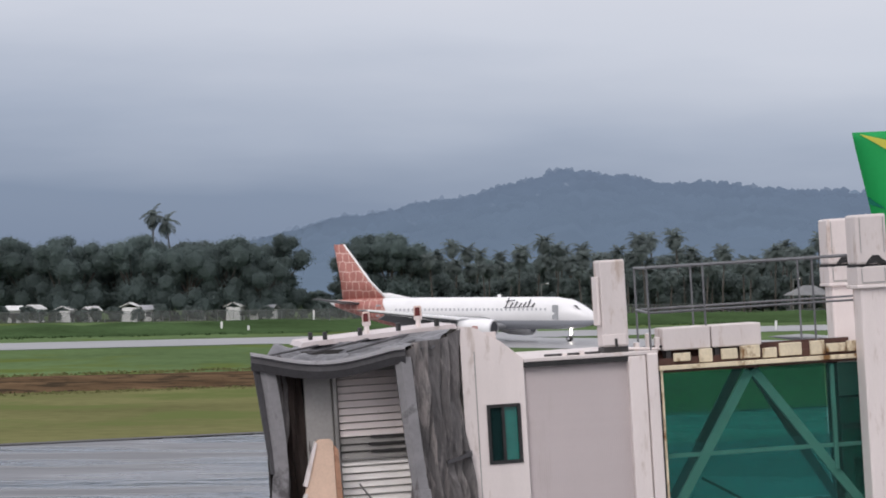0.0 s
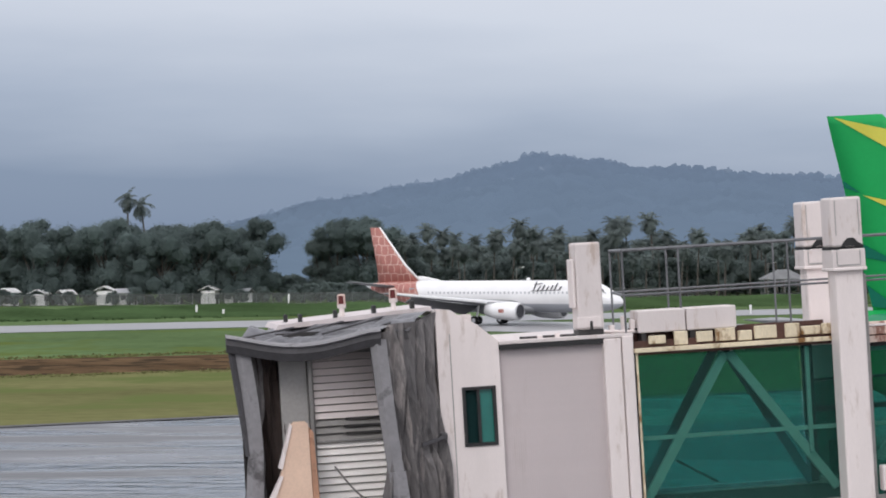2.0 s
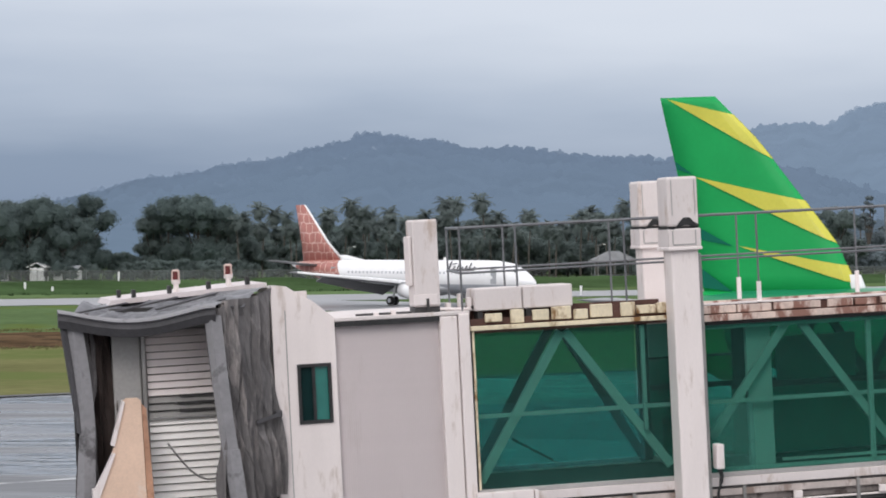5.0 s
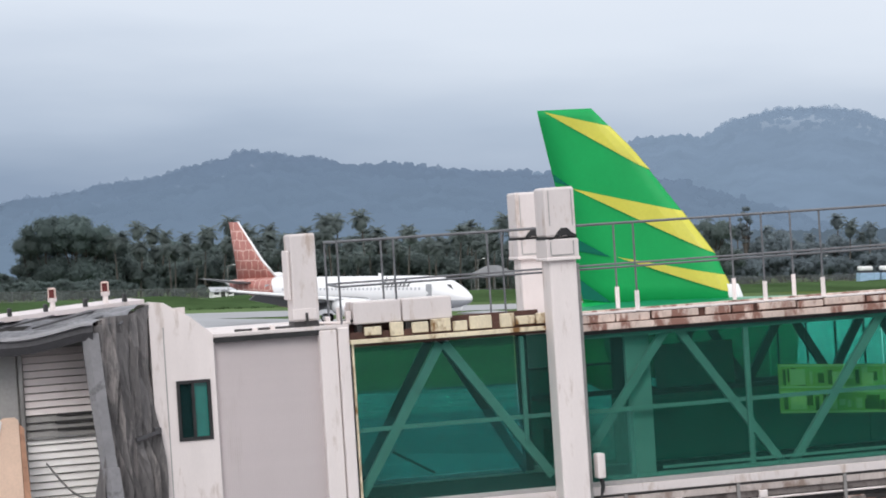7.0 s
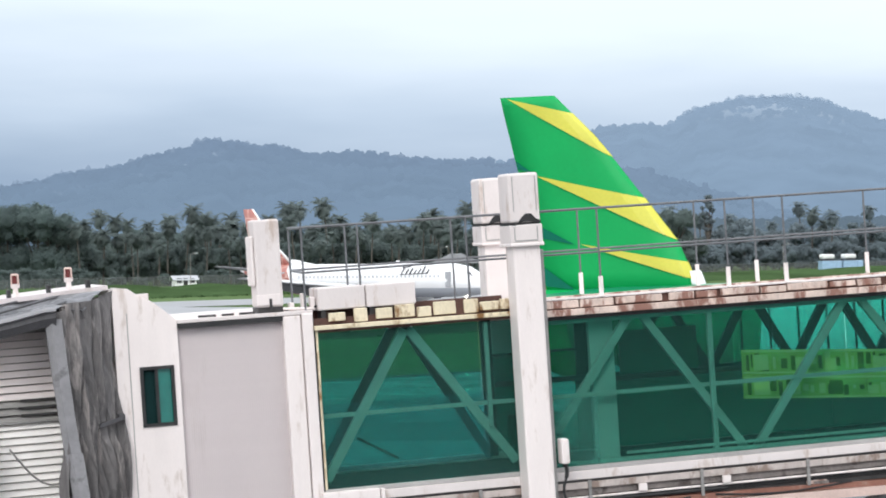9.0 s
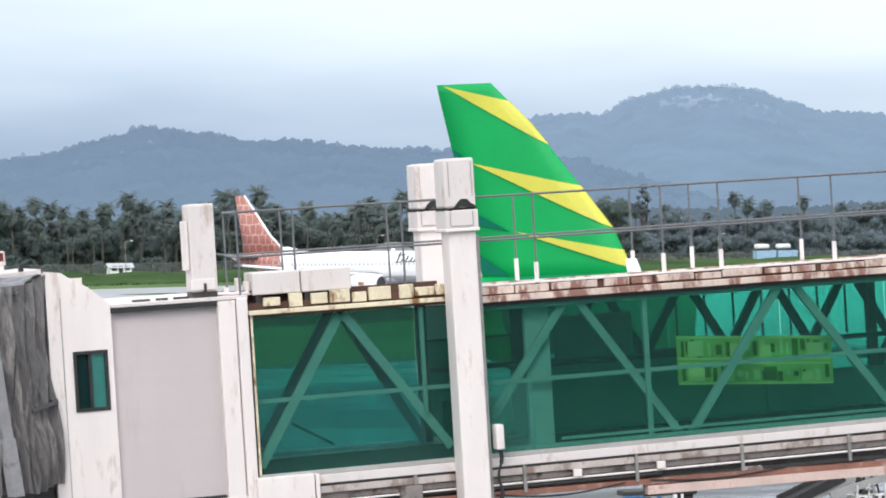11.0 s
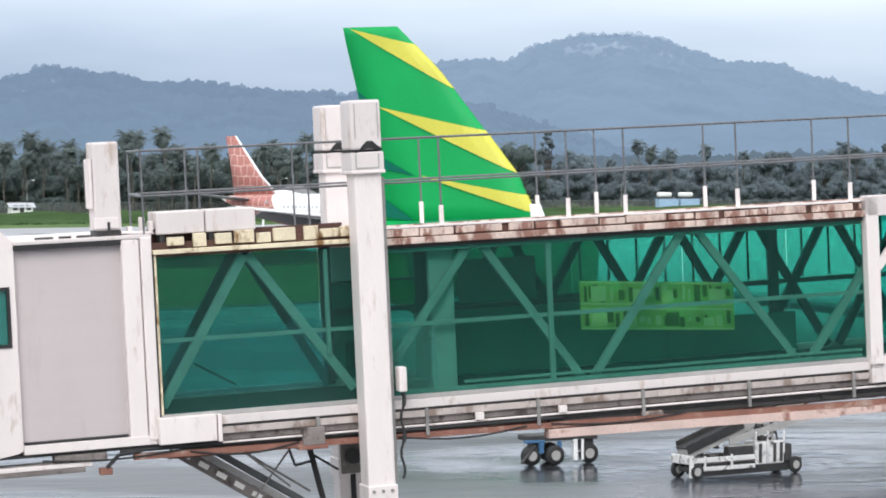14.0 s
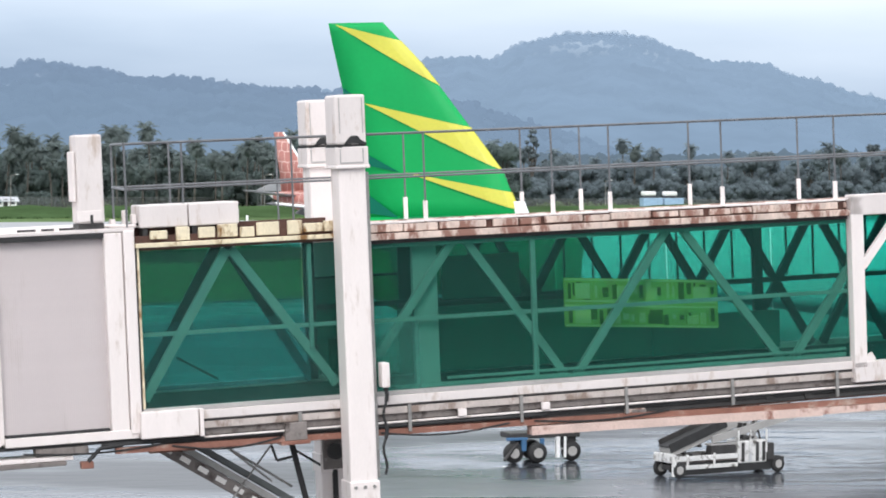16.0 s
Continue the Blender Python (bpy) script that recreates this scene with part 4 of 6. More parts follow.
# glass panes, near and far side
for x0, x1 in ((0.12, 3.04), (3.53, 6.109), (6.111, 8.569), (8.571, 11.35)):
    g = B("glass_pane", bx(x0, x1, 0.0, 0.012, 0.102, 2.31), M_GLASS1 if x0 < 1 else M_GLASS, "green tinted glass pane")
    g.visible_shadow = False
for x0, x1 in ((0.3, 3.3), (5.42, 7.54), (7.56, 9.5), (9.52, 11.4), (11.42, 14.4)):
    g = B("glass_pane", bx(x0, x1, DEPTH - 0.02, DEPTH - 0.008, 0.145, 2.28), M_GLASSB, "green tinted glass pane")
    g.visible_shadow = False
g = B("glass_pane", bx(3.32, 5.4, DEPTH - 0.02, DEPTH - 0.008, 0.145, 1.62), M_GLASSB, "green tinted glass pane")
g.visible_shadow = False
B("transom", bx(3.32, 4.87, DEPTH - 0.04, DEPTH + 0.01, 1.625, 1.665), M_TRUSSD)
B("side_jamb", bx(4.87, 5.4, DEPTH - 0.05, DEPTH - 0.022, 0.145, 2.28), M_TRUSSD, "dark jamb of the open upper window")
# the telescoping inner tunnel doubles the far glass
for x0, x1 in ((5.45, 7.4),):
    g = B("inner_pane", bx(x0, x1, DEPTH - 0.36, DEPTH - 0.348, 0.1, 2.28), M_GLASSC, "second layer of green glass")
    g.visible_shadow = False
for x0, x1 in ((0.4, 3.3), (3.6, 7.4), (7.42, 11.3)):
    g = B("dado_pane", bx(x0, x1, DEPTH - 0.32, DEPTH - 0.308, 0.1, 0.72 if x0 > 3 else 1.12), M_GLASS if x0 > 3 else M_DADO, "tinted lower glass")
    g.visible_shadow = False
g = B("overlap_pane", bx(3.53, 4.27, 0.016, 0.026, 0.11, 1.09), M_DUST, "dusty overlapping lower pane")
g.visible_shadow = False
B("dado_panel", bx(4.7, 9.0, DEPTH - 0.46, DEPTH - 0.43, 0.1, 1.12), M_PANEL, "dark green dado panel")
B("dado_panel", bx(9.01, 11.3, DEPTH - 0.46, DEPTH - 0.43, 0.1, 0.72), M_PANEL, "dark green dado panel")
B("upper_panel", bx(5.45, 6.75, DEPTH - 0.46, DEPTH - 0.43, 1.22, 1.90), M_PANEL, "dark green wall panel")
B("panel_rail", bx(4.7, 9.0, DEPTH - 0.48, DEPTH - 0.42, 1.125, 1.20), M_TRUSSD)

# lime patch set inside the tunnel as a translucent sheet, its writing as plain bars
FY, FS = 0.45, -0.070


def film_patch(name, x0, x1, z0, z1, off, material):
    bm = bmesh.new()
    bm.faces.new([bm.verts.new((x, FY - off, z + FS * (x - 6.75))) for x, z in ((x0, z0), (x1, z0), (x1, z1), (x0, z1))])
    g = B(name, bm, material)
    g.visible_shadow = False


film_patch("printed_film", 6.75, 9.32, 0.825, 1.565, 0, M_FILM)
rl = random.Random(4)
for z0, z1 in ((1.235, 1.53), (0.86, 1.13)):
    film_patch("film_border", 6.77, 9.30, z1, z1 + 0.03, 0.004, M_FILML)
    film_patch("film_border", 6.77, 9.30, z0 - 0.03, z0, 0.004, M_FILML)
    xx = 6.82
    while xx < 9.2:
        w = rl.uniform(0.03, 0.11)
        lo, hi = z0 + rl.uniform(0.0, 0.12), z1 - rl.uniform(0.0, 0.12)
        film_patch("print_bar", xx, xx + w, lo, hi, 0.008, rl.choice((M_FILMD, M_FILMD, M_FILML)))
        xx += w + rl.uniform(0.02, 0.09)
    for k in range(4):
        x0 = 6.9 + 0.6 * k + rl.uniform(0, 0.2)
        film_patch("print_block", x0, x0 + rl.uniform(0.15, 0.35), z0 + 0.02, z1 - rl.uniform(0.03, 0.12), 0.012, rl.choice((M_FILML, M_FILML, M_FILMD)))

# truss members behind the near glass
Y1 = 0.15
for p, q, w in (((0.18, 0.2), (1.46, 2.28), 0.13), ((1.52, 2.28), (3.02, 0.25), 0.13), ((3.66, 0.6), (4.9, 2.25), 0.12), ((5.07, 2.25), (6.66, 0.05), 0.12), ((6.74, 0.05), (8.36, 2.25), 0.12), ((8.58, 2.25), (10.3, 0.02), 0.12), ((10.36, 0.02), (11.66, 1.75), 0.12)):
    B("diagonal_brace", bar((p[0], Y1, p[1]), (q[0], Y1, q[1]), w, 0.08), M_TRUSS)
B("mid_rail", bx(0.12, 3.05, Y1 - 0.05, Y1 - 0.045 + 0.03, 1.10, 1.16), M_TRUSS)
B("mid_rail", bx(3.55, 11.4, Y1 - 0.06, Y1 - 0.045 + 0.02, 1.09, 1.15), M_TRUSS)
B("inner_post", bx(4.28, 4.66, 0.24, 0.34, 0.1, 2.3, 0.01), M_TRUSS, "broad pale green post inside the tunnel")
B("thin_post", bx(6.07, 6.15, 0.03, 0.09, 0.1, 2.3, 0.008), M_TRUSS)
B("thin_post", bx(2.62, 2.68, 0.03, 0.09, 0.78, 2.3, 0.008), M_TRUSS)
B("hanging_rod", bar((0.75, 0.5, 0.75), (1.35, 0.5, 0.40), 0.035, 0.03), M_TRUSSD)
B("bottom_rail", bx(4.7, 11.3, 0.03, 0.09, 0.205, 0.245, 0.006), M_TRUSS)
B("bottom_rail", bx(3.55, 11.3, 0.03, 0.11, 0.105, 0.165, 0.006), M_TRUSS)
# truss of the far side, in a darker tone than the near one
Y2 = DEPTH - 0.14
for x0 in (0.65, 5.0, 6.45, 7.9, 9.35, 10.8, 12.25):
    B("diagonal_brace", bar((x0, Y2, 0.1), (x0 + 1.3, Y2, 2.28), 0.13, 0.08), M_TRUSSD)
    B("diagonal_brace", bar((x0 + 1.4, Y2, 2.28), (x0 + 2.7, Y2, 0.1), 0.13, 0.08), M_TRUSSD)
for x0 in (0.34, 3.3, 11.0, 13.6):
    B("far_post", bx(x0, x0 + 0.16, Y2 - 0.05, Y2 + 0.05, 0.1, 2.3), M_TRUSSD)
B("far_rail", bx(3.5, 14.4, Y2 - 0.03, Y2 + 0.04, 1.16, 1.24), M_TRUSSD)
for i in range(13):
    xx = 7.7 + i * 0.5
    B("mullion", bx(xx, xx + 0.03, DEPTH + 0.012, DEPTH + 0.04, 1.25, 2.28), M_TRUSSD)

# outer section with white frame
B("end_post", bx(11.36, 11.58, -0.14, 0.06, -0.08, 2.6, 0.015), M_WHITE2, "white steel end frame")
B("outer_head", bx(11.36, 14.5, -0.14, 0.04, 2.30, 2.62, 0.015), M_WHITE)
B("outer_sill", bx(11.36, 14.5, -0.14, 0.04, -0.3, 0.02, 0.015), M_WHITE)
for p, q in (((11.55, 1.5), (12.3, 2.4)), ((12.5, 2.4), (13.9, 0.0)), ((11.55, 0.0), (11.7, 0.1))):
    B("outer_brace", bar((p[0], -0.10, p[1]), (q[0], -0.10, q[1]), 0.13, 0.06), M_WHITE2)
g = B("glass_pane", bx(11.58, 14.4, 0.0, 0.012, 0.02, 2.3), M_GLASSB, "green tinted glass pane")
g.visible_shadow = False
B("end_wall", bx(14.4, 14.5, 0.0, DEPTH, -0.2, 2.6), M_WHITE)

# services below the floor
B("underside", bx(0.1, 14.4, 0.1, DEPTH, -0.36, -0.21), M_DARK)
B("red_beam", bx(0.3, 14.4, 0.5, 0.62, -0.60, -0.5, 0.01), M_RED, "red oxide steel beam under the floor")
for (xa, za), (xb, zb) in (((-0.3, -0.455), (6.8, -0.53)), ((6.8, -0.53), (9.3, -0.59)), ((9.3, -0.59), (14.4, -0.63))):
    B("red_beam", bar((xa, 0.0, za), (xb, 0.0, zb), 0.085, 0.10), M_RED)
B("beam_flange", bar((5.95, 0.02, -0.645), (10.8, 0.02, -0.715), 0.13, 0.2), M_PINKISH, "faded pink primer flange")
B("beam_flange", bar((10.8, 0.02, -0.705), (14.4, 0.02, -0.74), 0.11, 0.2), M_PINKISH, "faded pink primer flange")
B("pipe", tb((0.98, -0.04, -0.355), (3.0, -0.04, -0.355), 0.016, 8), M_WHITE2)
B("pipe", tb((3.5, -0.04, -0.358), (14.4, -0.04, -0.365), 0.018, 8), M_WHITE2)
B("dark_conduit", bx(0.4, 14.3, 0.02, 0.1, -0.45, -0.378, 0.01), M_BLACK)
B("dark_conduit", bx(6.0, 14.3, 0.04, 0.1, -0.52, -0.455), M_DARK)
B("cable", tb((-0.5, -0.02, -0.36), (3.1, -0.02, -0.385), 0.028, 8), M_BLACK)
B("cable", tb((3.5, -0.03, -0.41), (6.2, -0.03, -0.42), 0.03, 8), M_BLACK)
for xx in (2.36, 4.02, 5.77, 7.47, 9.24, 11.04, 12.6):
    B("hanger", bx(xx, xx + 0.05, -0.09, -0.062, -0.50, -0.10), M_GREY)
for xx in (4.79, 6.11):
    B("bracket", bx(xx, xx + 0.13, -0.12, -0.062, -0.34, -0.23, 0.01), M_WHITE2)
B("cross_beam", bx(2.15, 2.48, -0.10, 1.2, -0.50, -0.24, 0.01), M_UNDER, "grey hanging bracket")
B("cross_beam_foot", bx(2.08, 2.52, -0.11, 1.2, -0.56, -0.502, 0.01), M_RED, "rust red foot of the bracket")
B("channel", bx(3.02, 3.5, -0.05, 0.05, -0.36, -0.24, 0.01), M_RED)
for xx, ww in ((1.2, 0.5), (4.9, 0.35), (6.5, 0.3), (7.9, 0.25), (8.6, 0.5), (9.9, 0.3)):
    B("gap_plate", bx(xx, xx + ww, -0.012, 0.012, -0.385, -0.34, 0.005), M_BLACK)

ru = random.Random(31)
for i in range(16):
    xx, zz, ww, hh = ru.uniform(0.98, 11.0), ru.uniform(-0.56, -0.30), ru.uniform(0.05, 0.4), ru.uniform(0.03, 0.10)
    if 2.9 < xx + ww and xx < 3.6:
        continue
    B("bracket", bx(xx, xx + ww, 0.0 + 0.003 * i, 0.11 + 0.003 * i, zz, zz + hh, 0.006), ru.choice((M_DARK, M_RUSTY, M_RED, M_UNDER, M_DARK)))
for x0, x1, z, sag in ((-1.6, 0.4, -0.40, 0.06), (0.5, 2.1, -0.44, 0.1), (3.6, 5.6, -0.5, 0.09), (6.0, 8.2, -0.5, 0.07)):
    prev = None
    for i in range(9):
        f = i / 8
        p = (x0 + (x1 - x0) * f, -0.06, z - sag * math.sin(math.pi * f))
        if prev:
            B("slack_cable", tb(prev, p, 0.014, 6), M_BLACK)
        prev = p

# service stair below
for s_ in (1.0, 1.7):
    B("stair_stringer", bar((0.62, s_, -0.585), (3.5, s_, -2.465), 0.17, 0.05), M_UNDER)
    B("stair_flange", bar((0.86, s_ - 0.02, -0.575), (3.6, s_ - 0.02, -2.365), 0.09, 0.07), M_CONC, "pale grey stringer flange")
    B("stair_rail", bar((1.08, s_ + 0.02, -0.565), (3.7, s_ + 0.02, -2.28), 0.08, 0.05), M_FENCE)
for i in range(14):
    f = i / 13
    B("stair_tread", bx(0.62 + 2.8 * f, 0.84 + 2.8 * f, 1.03, 1.67, -0.60 - 1.83 * f, -0.57 - 1.83 * f), M_AMETAL)
for i in range(11):
    f = i / 10
    B("step_plate", bar((0.60 + 2.6 * f, 0.965, -0.575 - 1.70 * f), (0.735 + 2.6 * f, 0.965, -0.663 - 1.70 * f), 0.075, 0.015), M_SLAT)
B("stay", tb((2.42, 0.6, -0.55), (2.62, 0.6, -1.45), 0.045, 8), M_BLACK)
B("stay_foot", tb((2.62, 0.6, -1.45), (2.85, 0.6, -2.5), 0.05, 8), M_GREY)
B("stay_loop", tb((2.05, 0.3, -0.6), (2.12, 0.3, -0.82), 0.02, 6), M_BLACK)
B("stay_loop", tb((2.12, 0.3, -0.82), (2.36, 0.3, -0.78), 0.02, 6), M_BLACK)
B("stay_cable", tb((1.5, 0.9, -0.62), (2.5, 0.9, -1.3), 0.018, 6), M_GREY)
B("stay_cable", tb((2.5, 0.9, -0.72), (2.95, 0.9, -1.02), 0.018, 6), M_BLACK)
B("stay_cable", tb((1.3, 0.9, -0.45), (2.2, 0.9, -1.2), 0.015, 6), M_GREY)
B("stay_cable", tb((2.3, 0.9, -0.55), (1.6, 0.9, -1.4), 0.015, 6), M_GREY)

# lift columns, near and far
for y, sx in ((-0.46, -0.09), (2.85, 0.47)):
    col = B("lift_column", bx(3.08 + sx, 3.49 + sx, y, y + 0.40, -3.72, 3.45, 0.03), M_WHITE2, "square white lift column")
    B("column_cap", bx(3.04 + sx, 3.50 + sx, y - 0.05, y + 0.44, 3.70, 4.41, 0.035), M_WHITE, "cream hood", col)
    B("column_collar", bx(3.03 + sx, 3.52 + sx, y - 0.06, y + 0.46, 3.40, 3.67, 0.02), M_WHITE, "", col)
    B("collar_lip", bx(3.02 + sx, 3.53 + sx, y - 0.075, y + 0.47, 3.36, 3.41, 0.012), M_WHITE2, "", col)
    B("collar_frame", bx(3.10 + sx, 3.44 + sx, y - 0.068, y - 0.0605, 3.43, 3.45), M_CONC, "", col)
    for fx in (3.09, 3.43):
        B("collar_frame", bx(fx + sx, fx + 0.015 + sx, y - 0.068, y - 0.0605, 3.451, 3.64), M_CONC, "", col)
    B("hood_seam", bx(3.10 + sx, 3.112 + sx, y - 0.056, y - 0.0505, 3.86, 4.36), M_CONC, "", col)
    B("hood_seam", bx(3.44 + sx, 3.452 + sx, y - 0.056, y - 0.0505, 3.86, 4.36), M_CONC, "", col)
    B("cap_gap", bx(3.03 + sx, 3.49 + sx, y - 0.02, y + 0.42, 3.665, 3.705), M_BLACK, "dark opening below the hood", col)
    B("cap_notch", poly_prism([(3.05 + sx, 3.665), (3.15 + sx, 3.69), (3.21 + sx, 3.77), (3.27 + sx, 3.825), (3.36 + sx, 3.825), (3.42 + sx, 3.76), (3.50 + sx, 3.715), (3.50 + sx, 3.685), (3.40 + sx, 3.70), (3.30 + sx, 3.715), (3.20 + sx, 3.70), (3.12 + sx, 3.66)], y - 0.058, y - 0.051), M_BLACK, "dark notch in the hood", col)
    B("foot_flange", bx(3.06 + sx, 3.51 + sx, y - 0.03, y + 0.43, -1.42, -1.12, 0.015), M_WHITE2, "", col)
    for bxp in (3.14, 3.28, 3.42):
        B("bolt", tb((bxp + sx, y - 0.055, -1.2), (bxp + sx, y - 0.03, -1.2), 0.025, 8), M_GREY, "", col)
    B("guide_rail", bx(3.50 + sx, 3.56 + sx, y + 0.1, y + 0.3, -1.1, 3.3, 0.008), M_GREY, "", col)
for x0, x1, z0, z1 in ((3.57, 3.94, -1.36, -0.86), (3.72, 3.80, -2.6, -1.37)):
    B("gear_housing", bx(x0, x1, 2.80, 2.849, z0, z1, 0.01), M_UNDER if z1 > -1 else M_BLACK, "dark jack gear housing on the far column")
B("jack_gear", tb((3.76, 2.74, -1.08), (3.76, 2.80, -1.08), 0.13, 14), M_DARK)
B("control_box", bx(3.51, 3.63, -0.5, -0.3, 0.2, 0.56, 0.02), M_WHITE2, "small white control box")
prev = (3.58, -0.4, 0.2)
for i in range(1, 13):
    p = (3.58 + 0.03 * math.sin(i * 1.3) - 0.004 * i, -0.4, 0.2 - 0.105 * i)
    B("control_cable", tb(prev, p, 0.03 if i in (1, 2, 6, 7) else 0.02, 8), M_BLACK)
    prev = p
B("wheel_beam", bx(2.6, 3.95, -0.5, 3.3, -3.4, -3.05, 0.03), M_WHITE2)
for y in (0.2, 2.3):
    B("drive_wheel", tb((3.3, y, -3.25), (3.3, y + 0.35, -3.25), 0.45, 20), M_BLACK)

# handrails on the roof
for y, posts in ((0.06, (0.02, 0.84, 2.45, 4.46, 6.47, 7.4, 9.27, 11.21, 13.1)), (2.6, (0.38, 1.26, 2.95, 5.02, 6.98, 8.0, 9.93, 11.92, 13.8))):
    B("top_rail", tb((posts[0], y, 3.83), (14.4, y, 3.86), 0.017, 8), M_RAIL)
    B("middle_rail", tb((posts[0], y, 3.19), (14.4, y, 3.22), 0.016, 8), M_RAIL)
    for xx in posts:
        p = B("rail_post", tb((xx, y, 2.5), (xx, y, 3.84), 0.016, 8), M_RAIL)
        if xx > 3:
            B("post_sleeve", tb((xx, y, 2.5), (xx, y, 2.84), 0.036, 8), M_WHITE2, "white post sleeve", p)
for z in (3.83, 3.19):
    B("end_rail", tb((0.02, 0.06, z), (0.38, 2.6, z), 0.02, 8), M_RAIL)

# corridor between cabin and tunnel: ribbed curtain, pier and roof plate
curtain = B("curtain", bx(-1.84, -0.30, 0.10, 0.14, -0.16, 2.56), M_CURTAIN, "pale grey ribbed roller curtain")
rib_me = finish(bx(0, 0.016, 0.088, 0.0995, -0.14, 2.53), "rib", M_CURTAIN)
for i in range(50):
    rib = new("rib", rib_me)
    rib.parent = curtain
    rib.matrix_local = Matrix.Translation((-1.82 + i * 0.0305, 0, 0))
# Black box draws the shaded gap above the curtain.
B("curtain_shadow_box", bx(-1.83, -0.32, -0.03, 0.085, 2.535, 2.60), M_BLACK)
B("pier", bx(-0.34, -0.08, -0.04, 0.25, -0.22, 2.6, 0.02), M_WHITE2)
B("pier_edge", bx(-0.07, 0.09, -0.07, 0.22, -0.24, 2.62, 0.02), M_WHITE2)
B("pane_frame", bx(0.122, 0.155, -0.03, -0.002, 0.102, 2.36, 0.004), M_YELLOWED, "cream frame strip beside the glass")
B("pane_head", bx(0.157, 3.05, -0.03, -0.002, 2.325, 2.362, 0.004), M_RUSTDARK)
B("unit_backing", bx(0.12, 3.0, 0.30, 0.34, 2.455, 2.66), M_RUSTDARK)
B("pier_seal", bx(0.095, 0.118, -0.02, 0.1, -0.1, 2.36), M_BLACK)
B("link_roof", bx(-1.84, 0.1, -0.04, DEPTH, 2.605, 2.66, 0.01), M_WHITE, "weathered white roof plate")
for xx, zz in ((-0.2, 2.78), (-0.02, 2.9), (0.1, 2.84), (-1.0, 2.72), (-1.25, 2.70)):
    B("roof_fitting", bx(xx, xx + 0.07, 0.1, 0.22, 2.65, zz, 0.01), M_WHITE2)
B("roof_cable", tb((-0.3, 0.3, 2.68), (0.2, 0.1, 2.70), 0.02, 6), M_BLACK)
B("roof_cable", tb((-1.5, 0.2, 2.675), (-0.7, 0.12, 2.675), 0.018, 6), M_DARK)
B("link_sill", bx(-1.84, 0.04, -0.05, 0.2, -0.3, -0.17, 0.01), M_WHITE2)
B("link_back", bx(-1.84, 0.1, DEPTH - 0.06, DEPTH, -0.2, 2.6), M_WHITE)
B("under_beam", bx(-2.2, 0.4, 0.0, 0.2, -0.348, -0.305, 0.01), M_BLACK)
# Black strip draws the shade along the top of the corridor sill.
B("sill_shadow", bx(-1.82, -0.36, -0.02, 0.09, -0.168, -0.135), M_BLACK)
B("under_tray", bx(-2.65, -0.9, -0.04, 0.4, -0.53, -0.465, 0.012), M_WHITE2, "white cable tray below the corridor")
B("tray_lip", bx(-2.65, -1.0, -0.05, 0.2, -0.60, -0.535, 0.01), M_UNDER)
B("tray_box", bx(-1.42, -0.68, -0.03, 0.2, -0.462, -0.35, 0.01), M_UNDER)
B("tray_end", bx(-0.80, -0.62, -0.06, 0.06, -0.67, -0.57, 0.015), M_RED, "rusty end bracket")
B("tray_cable", tb((-0.70, -0.05, -0.57), (-0.52, -0.05, -0.40), 0.028, 8), M_BLACK)
B("tray_cable", tb((-0.52, -0.05, -0.40), (-0.2, -0.05, -0.375), 0.028, 8), M_BLACK)

# cabin wall with its window
WX0, WX1, WZ0, WZ1 = -2.40, -1.92, 1.20, 2.04
cab = B("cabin_wall", poly_prism([(-2.72, -0.42), (WX0, -0.36), (WX0, 3.07), (-2.50, 3.14), (-2.72, 3.17)], 0.0, 0.12), M_WHITE2, "white cabin side wall")
B("wall_panel", poly_prism([(WX0, -0.36), (WX1, -0.28), (WX1, WZ0), (WX0, WZ0)], 0.0, 0.12), M_WHITE2, "", cab)
B("wall_panel", poly_prism([(WX0, WZ1), (WX1, WZ1), (WX1, 2.73), (-2.14, 2.92), (WX0, 3.07)], 0.0, 0.12), M_WHITE2, "", cab)
B("wall_panel", poly_prism([(WX1, -0.28), (-1.84, -0.25), (-1.84, 2.66), (WX1, 2.73)], 0.0, 0.12), M_WHITE2, "", cab)
B("seam_strip", bx(-2.54, -2.525, -0.006, 0.0, -0.3, 2.8), M_CONC, "", cab)
win = B("cabin_window", bx(WX0, WX0 + 0.045, -0.02, 0.1, WZ0, WZ1), M_BLACK, "black framed sliding window")
B("frame", bx(WX1 - 0.045, WX1, -0.02, 0.1, WZ0, WZ1), M_BLACK, "", win)
B("frame", bx(WX0 + 0.045, WX1 - 0.045, -0.02, 0.1, WZ0, WZ0 + 0.045), M_BLACK, "", win)
B("frame", bx(WX0 + 0.045, WX1 - 0.045, -0.02, 0.1, WZ1 - 0.045, WZ1), M_BLACK, "", win)
B("frame", bx(-2.19, -2.15, 0.0, 0.08, WZ0 + 0.045, WZ1 - 0.045), M_BLACK, "", win)
for x0, x1 in ((WX0 + 0.045, -2.19), (-2.15, WX1 - 0.045)):
    g = B("pane", bx(x0, x1, 0.04, 0.05, WZ0 + 0.045, WZ1 - 0.045), M_GLASSW if x0 < -2.2 else M_TEAL, "", win)
    g.visible_shadow = False
B("cabin_top", poly_prism([(-2.72, 3.05), (-2.50, 3.02), (-2.14, 2.80), (-1.84, 2.54), (-1.84, 2.60), (-2.13, 2.90), (-2.49, 3.12), (-2.72, 3.15)], 0.12, 2.5), M_WHITE)
B("cabin_back", bx(-4.9, -1.84, 2.42, 2.5, -0.3, 3.0), M_WHITE)
B("cabin_floor", bx(-5.3, -1.84, 0.12, 2.5, -0.35, -0.05), M_DARK)
